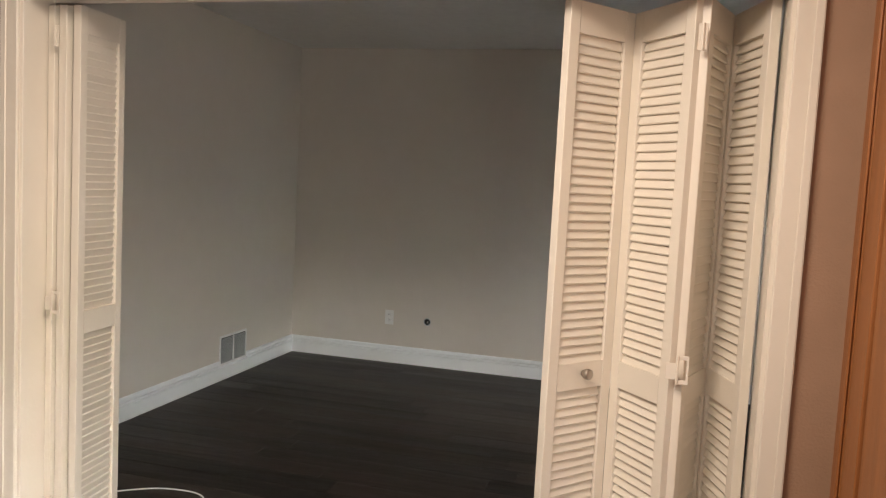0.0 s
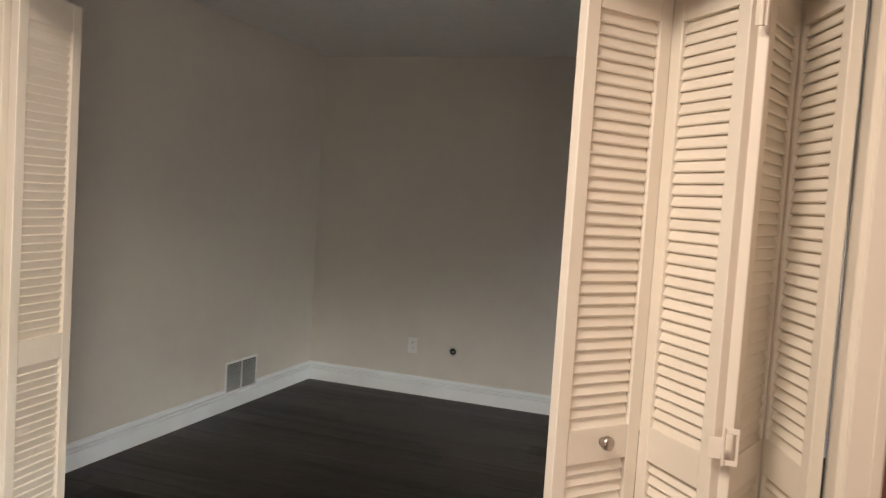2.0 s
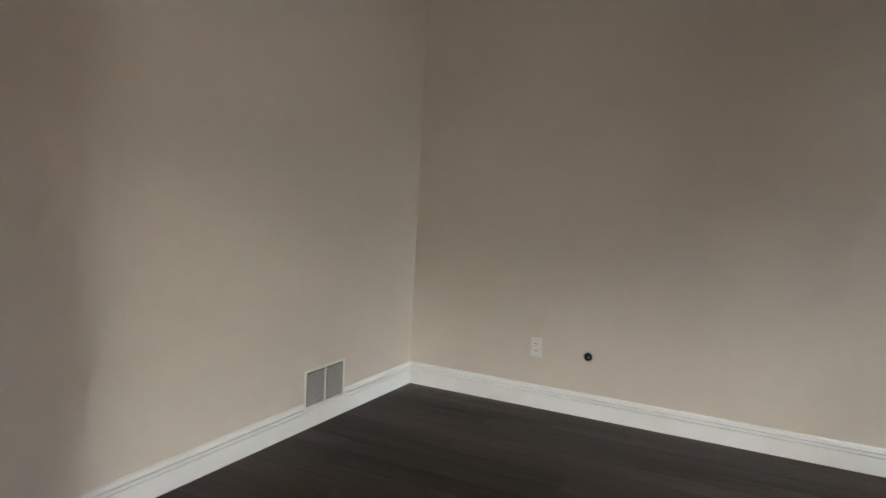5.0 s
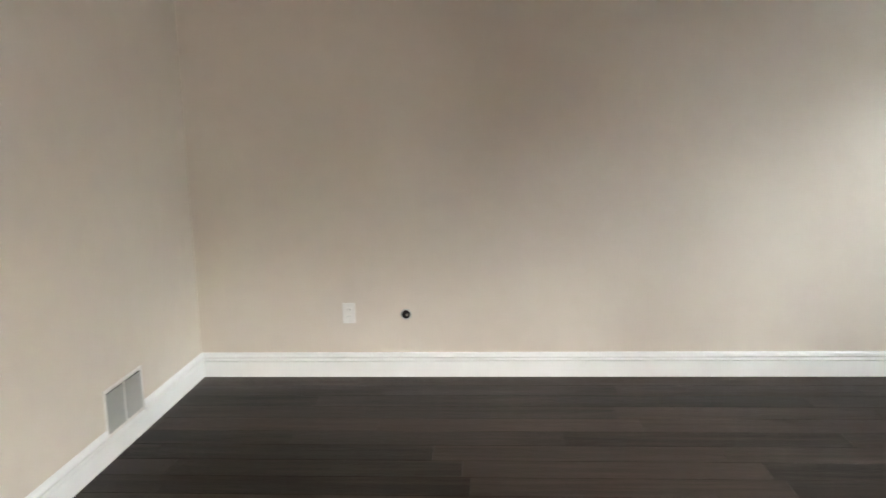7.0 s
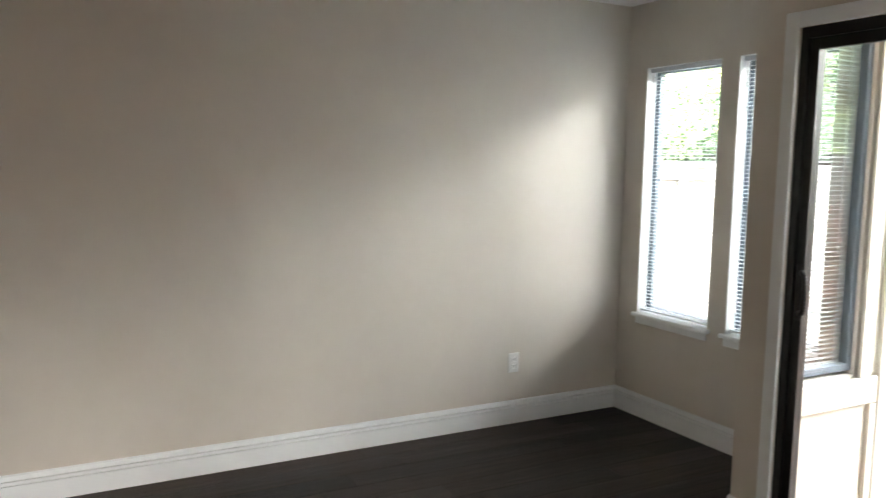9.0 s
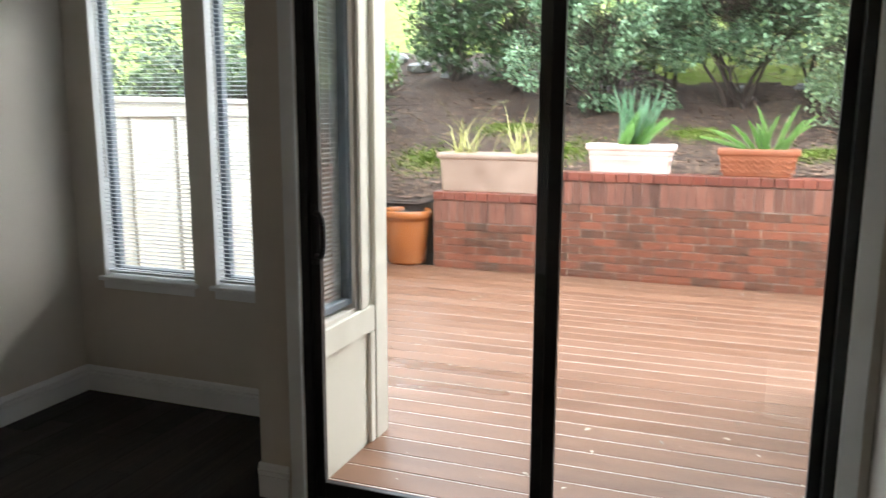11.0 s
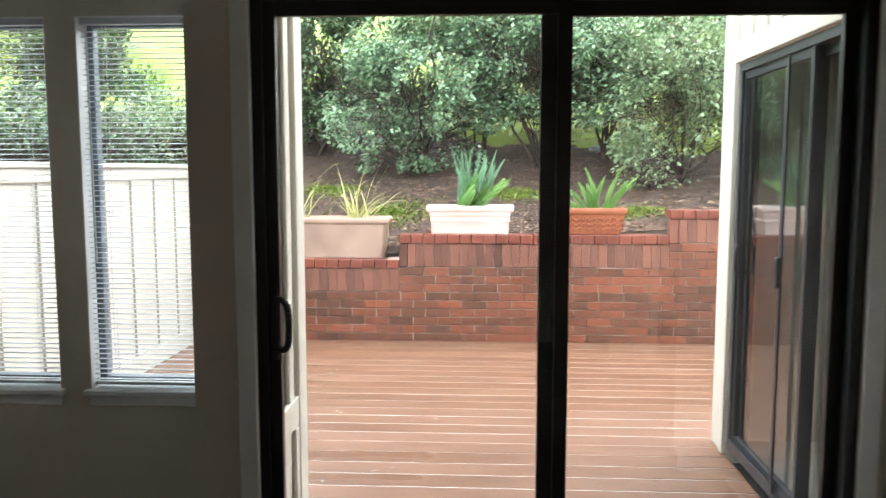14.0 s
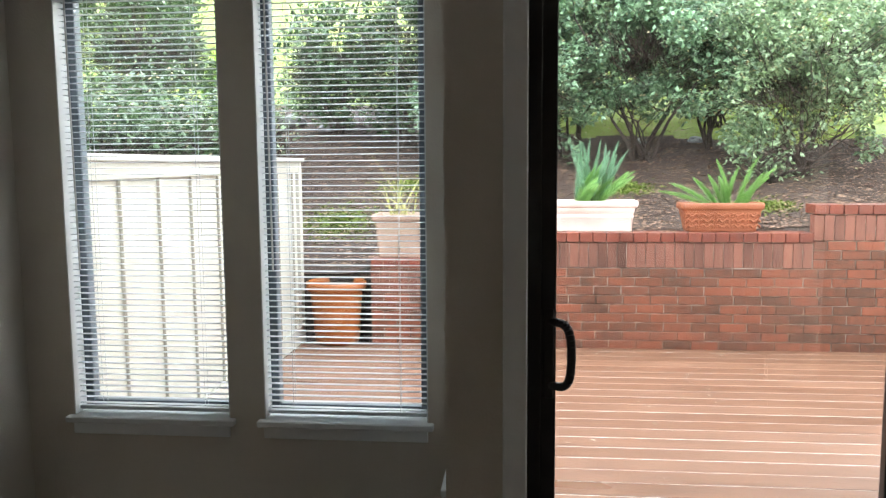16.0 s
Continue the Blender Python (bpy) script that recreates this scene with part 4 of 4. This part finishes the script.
def clump(name, at, label, mats_blades):
    ob = thing(name, label, "plant", at)
    for pname, (v, f), mat in mats_blades:
        part(pname, cloud(pname, v, f, mat), mat, ob)
    return ob


def planter(label, y0, y1, z0, z1, x, depth, mat, taper, style):
    """A trough: tapered walls, a rolled rim, soil inside, and its relief."""
    yc, w, h = (y0 + y1) / 2, abs(y1 - y0), z1 - z0
    ob = thing("planter", label, "planter", (x, yc, z0), group="planters on the wall")
    bm = bmesh.new()
    tb = 1 - taper
    rings = []
    rim = 0.028 if style != "bands" else 0.018
    prof = [(tb, tb, 0.0), (tb + 0.004, tb + 0.004, 0.012), (0.945, 0.93, h - 0.062), (0.95, 0.935, h - 0.058), (0.985, 0.97, h - 0.055), (1.0, 1.0, h - 0.045), (1.004, 1.01, h - 0.025), (1.0, 1.0, h - 0.006), (0.985, 0.97, h), (0.93, 0.86, h - 0.002), (0.92, 0.84, h - 0.05)]
    if style == "bands":
        prof[2:3] = [(tb + 0.02, tb + 0.02, h * 0.42), (tb + 0.035, tb + 0.035, h * 0.44), (tb + 0.035, tb + 0.035, h * 0.52), (tb + 0.022, tb + 0.022, h * 0.54), (tb + 0.03, tb + 0.03, h * 0.6), (tb + 0.05, tb + 0.05, h * 0.62), (tb + 0.05, tb + 0.05, h * 0.72), (0.94, 0.94, h - 0.06)]
    cr = 0.03
    for sy, sx, z in prof:
        hy, hx = w / 2 * sy, depth / 2 * sx
        ring = []
        for cx, cy, a0 in ((hx - cr, hy - cr, 0), (-hx + cr, hy - cr, 90), (-hx + cr, -hy + cr, 180), (hx - cr, -hy + cr, 270)):
            for k in range(4):
                a = radians(a0 + 30 * k)
                ring.append(bm.verts.new((cx + cr * math.cos(a), cy + cr * math.sin(a), z)))
        rings.append(ring)
    for a, b in zip(rings, rings[1:]):
        for i in range(len(a)):
            bm.faces.new((a[i], a[(i + 1) % len(a)], b[(i + 1) % len(b)], b[i])).smooth = True
    bm.faces.new(rings[0][::-1])
    part("trough", bm, mat, ob)
    part("soil", boxes((-depth * 0.44, -w * 0.46, h - 0.05, depth * 0.44, w * 0.46, h - 0.03)), SOIL, ob, "dark potting soil")
    if style == "leaf":
        for i in range(5):
            yy = -w * 0.37 + i * w * 0.185
            rb = bmesh.new()
            for s in (-1, 1):
                for q in range(3):
                    z = 0.035 + q * 0.045
                    xx = -depth / 2 * (tb + (0.955 - tb) * (z + 0.03) / h) - 0.001
                    pts = [(yy + s * 0.006, z), (yy + s * 0.026, z + 0.022), (yy + s * 0.046, z + 0.016), (yy + s * 0.05, z - 0.004)]
                    for a, b in zip(pts, pts[1:]):
                        add_cyl(rb, (xx, a[0], a[1]), (xx, b[0], b[1]), 0.010, 0.006, 6)
            part("leaf_relief", rb, mat, ob)
    return ob


planter("long pale terracotta trough with a rolled rim", -0.43, -1.54, 0.695, 1.065, 9.40, 0.36, TERRA_PALE, 0.10, "plain")
planter("whitewashed terracotta trough with raised bands", -1.885, -2.675, 0.922, 1.178, 9.36, 0.30, TERRA_WHITE, 0.12, "bands")
planter("orange terracotta trough with leaf relief", -3.025, -3.69, 0.922, 1.158, 9.36, 0.27, TERRA, 0.17, "leaf")

rb = random.Random(21)
v1, f1 = [], []
for cy in (-0.68, -1.24):
    for i in range(26):
        blade(v1, f1, (rb.uniform(-0.07, 0.07), cy + 0.985 + rb.uniform(-0.1, 0.1), 0), rb.choice((1.57, -1.57)) + rb.uniform(-1.1, 1.1), rb.uniform(0.1, 0.95), rb.uniform(0.22, 0.6), rb.uniform(0.006, 0.012), rb.uniform(0.2, 1.5))
for az, ln, cu_, y in ((1.9, 0.52, 0.7, -0.66), (-1.3, 0.58, 1.6, -0.7), (-1.8, 0.5, 0.35, -1.26), (1.7, 0.50, 1.0, -0.7), (-1.6, 0.62, 2.0, -0.62), (-1.4, 0.42, 0.5, -1.3), (1.5, 0.46, 2.2, -1.2), (-1.7, 0.36, 1.4, -0.95), (1.45, 0.34, 0.4, -0.72)):
    blade(v1, f1, (0, y + 0.985, 0), az, 0.3, ln * 1.35, 0.010, cu_)
clump("grass_plant", (9.40, -0.985, 1.03), "sparse yellow-green strappy grass in two clumps", [("blades", (v1, f1), GRASS_Y)])

v2, f2, v3, f3 = [], [], [], []
for i in range(13):
    plume(v2, f2, rb, (rb.uniform(-0.06, 0.06), rb.uniform(-0.14, 0.14), 0), rb.choice((1.57, -1.57)) + rb.uniform(-0.9, 0.9), rb.uniform(0.05, 0.5), rb.uniform(0.42, 0.62), 0.042, rb.uniform(-0.2, 0.2), 700)
for i in range(10):
    plume(v3, f3, rb, (rb.uniform(-0.08, 0.02), rb.uniform(-0.16, 0.16), 0), rb.choice((-1.57, -1.9, -2.4)) + rb.uniform(-0.4, 0.4), rb.uniform(0.3, 1.0), rb.uniform(0.28, 0.42), 0.048, rb.uniform(0, 0.4), 650)
clump("fern_plant", (9.36, -2.28, 1.14), "upright blue-green and fresh green foxtail fern", [("blue_plumes", (v2, f2), FERN_BLUE), ("green_plumes", (v3, f3), FERN)])
v4, f4 = [], []
for y, az, lean, ln in ((0.05, 1.57, 0.9, 0.34), (0.08, 1.5, 1.1, 0.36), (0.02, 1.7, 0.55, 0.26), (-0.02, 1.3, 0.25, 0.24), (-0.04, -1.5, 0.15, 0.28), (-0.08, 1.5, 0.12, 0.34), (-0.14, -1.6, 0.2, 0.36), (-0.16, -1.6, 0.55, 0.36), (-0.1, -1.4, 0.75, 0.32), (-0.05, 2.2, 0.2, 0.22), (-0.2, -1.7, 0.3, 0.26)):
    plume(v4, f4, rb, (0, y, 0), az, lean, ln * 1.25, 0.042, 0.35, 800)
clump("fern_plant", (9.36, -3.36, 1.12), "arching fresh green foxtail fern", [("plumes", (v4, f4), FERN)])

pot = thing("clay_pot", "round glazed orange clay pot on the deck", "pot", (9.22, -0.12, DECK_Z))
part("body", lathe([(0.165, 0), (0.185, 0.01), (0.195, 0.03), (0.225, 0.42), (0.228, 0.455), (0.255, 0.465), (0.262, 0.49), (0.262, 0.525), (0.252, 0.54), (0.232, 0.54), (0.226, 0.50), (0.21, 0.45)], 40), GLAZED, pot)
part("soil", add_cyl(bmesh.new(), (0, 0, 0.47), (0, 0, 0.495), 0.222, seg=32), SOIL, pot)

# tall ornamental grass beside the path, and the rocks there
for px_, py_, s, k in ((13.6, 2.55, 1.3, 300), (13.2, 1.95, 0.8, 160), (12.6, 2.2, 0.7, 160)):
    vg, fg = [], []
    for i in range(k):
        blade(vg, fg, (rb.uniform(-0.2, 0.2), rb.uniform(-0.2, 0.2), 0), rb.uniform(0, 6.28), rb.uniform(0.05, 0.4), s * rb.uniform(0.6, 1.0), 0.011, rb.uniform(0.2, 1.1))
    clump("grass_clump", (px_, py_, hill(px_, py_) - 0.03), "tall bright green ornamental grass", [("blades", (vg, fg), GRASS_G)])


def rock(x, y, r, seed):
    bm = bmesh.new()
    bmesh.ops.create_icosphere(bm, subdivisions=3, radius=r)
    for v in bm.verts:
        v.co *= 1 + 0.35 * noise.noise(v.co * (1.6 / r) + Vector((seed, 0, 0)))
        v.co.z *= 0.55
    ob = part("rock", bm, STONE, None, m=pose(x, y, hill(x, y) + r * 0.12))
    tagged(ob, "weathered grey garden rock half sunk in mulch", "rock", "garden rocks")


for i, (x, y, r) in enumerate(((13.9, 1.6, 0.2), (14.2, 1.3, 0.16), (13.5, 1.0, 0.13), (14.0, 0.2, 0.16), (13.2, -0.9, 0.12), (14.3, 2.2, 0.22), (12.9, -3.9, 0.1), (12.8, -3.2, 0.09))):
    rock(x, y, r, i * 3.1)

# litter on the slope
nrng = np.random.default_rng(5)
lx, ly = 9.5 + 4.3 * nrng.random(34000) ** 1.4, nrng.uniform(-6.0, 2.2, 34000)
lp = np.array([(x, y, hill(x, y) + 0.016) for x, y in zip(lx, ly)])
lv, lf = leaf_cloud(nrng, lp, 0.039, 0.0)
lv[:, 2] = lp[:, 2].repeat(4) + (lv[:, 2] - lp[:, 2].repeat(4)) * 0.3
tagged(new("leaf_litter", cloud("leaf_litter", lv.tolist(), lf.tolist(), CHIP)), "brown and buff dead leaves and bark chips", "leaf litter", kind="stuff")

# moss cushions on the slope: fine upright fronds, thinning out to the rim
for mx_, my_, mr in ((10.5, -1.42, 0.42), (10.4, 0.1, 0.40), (11.3, -0.6, 0.30), (10.2, -3.95, 0.22), (11.2, -2.75, 0.25)):
    ang, rad = nrng.uniform(0, 2 * math.pi, 2600), mr * np.abs(nrng.normal(0, 0.55, 2600))
    mp_ = np.array([(mx_ + q * math.cos(a), my_ + 1.3 * q * math.sin(a), hill(mx_ + q * math.cos(a), my_ + 1.3 * q * math.sin(a)) + 0.004) for a, q in zip(ang, rad)])
    mv, mf = leaf_cloud(nrng, mp_, 0.034, -0.5)
    tagged(new("moss_patch", cloud("moss_patch", mv.tolist(), mf.tolist(), MOSS)), "soft green moss patch on the mulch", "moss", kind="stuff")

# leaves on the deck
lb = bmesh.new()
vs_ = [lb.verts.new(p) for p in ((0, 0, 0), (0.018, 0.012, 0.004), (0.045, 0.004, 0.002), (0.02, -0.011, 0.006))]
lb.faces.new(vs_[:3])
lb.faces.new((vs_[0], vs_[2], vs_[3]))
leaf_me = mesh_of("fallen_leaf", lb, DEADLEAF)
for i in range(190):
    x, y = rb.uniform(4.8, 9.05), rb.uniform(-3.6, -0.1)
    if i < 16:
        x, y = rb.uniform(4.75, 6.2), -3.68 + abs(rb.gauss(0, 0.16))
    if 16 <= i < 34:
        x, y = 5.22 + rb.gauss(0, 0.1), max(-3.52 + rb.gauss(0, 0.08), -3.7)
    if x < 5.35 and y > -1.72:
        continue
    s = rb.uniform(0.3, 1.05) if i < 140 else rb.uniform(0.2, 0.45)
    ob = part("fallen_leaf", leaf_me, DEADLEAF, None, m=pose(x, y, DECK_Z + 0.002, 0, 0, rb.uniform(0, 360)) @ Matrix.Diagonal((s, s, s, 1)))
    tagged(ob, "small pale dead leaf lying on the wet deck", "leaf", "fallen leaves")
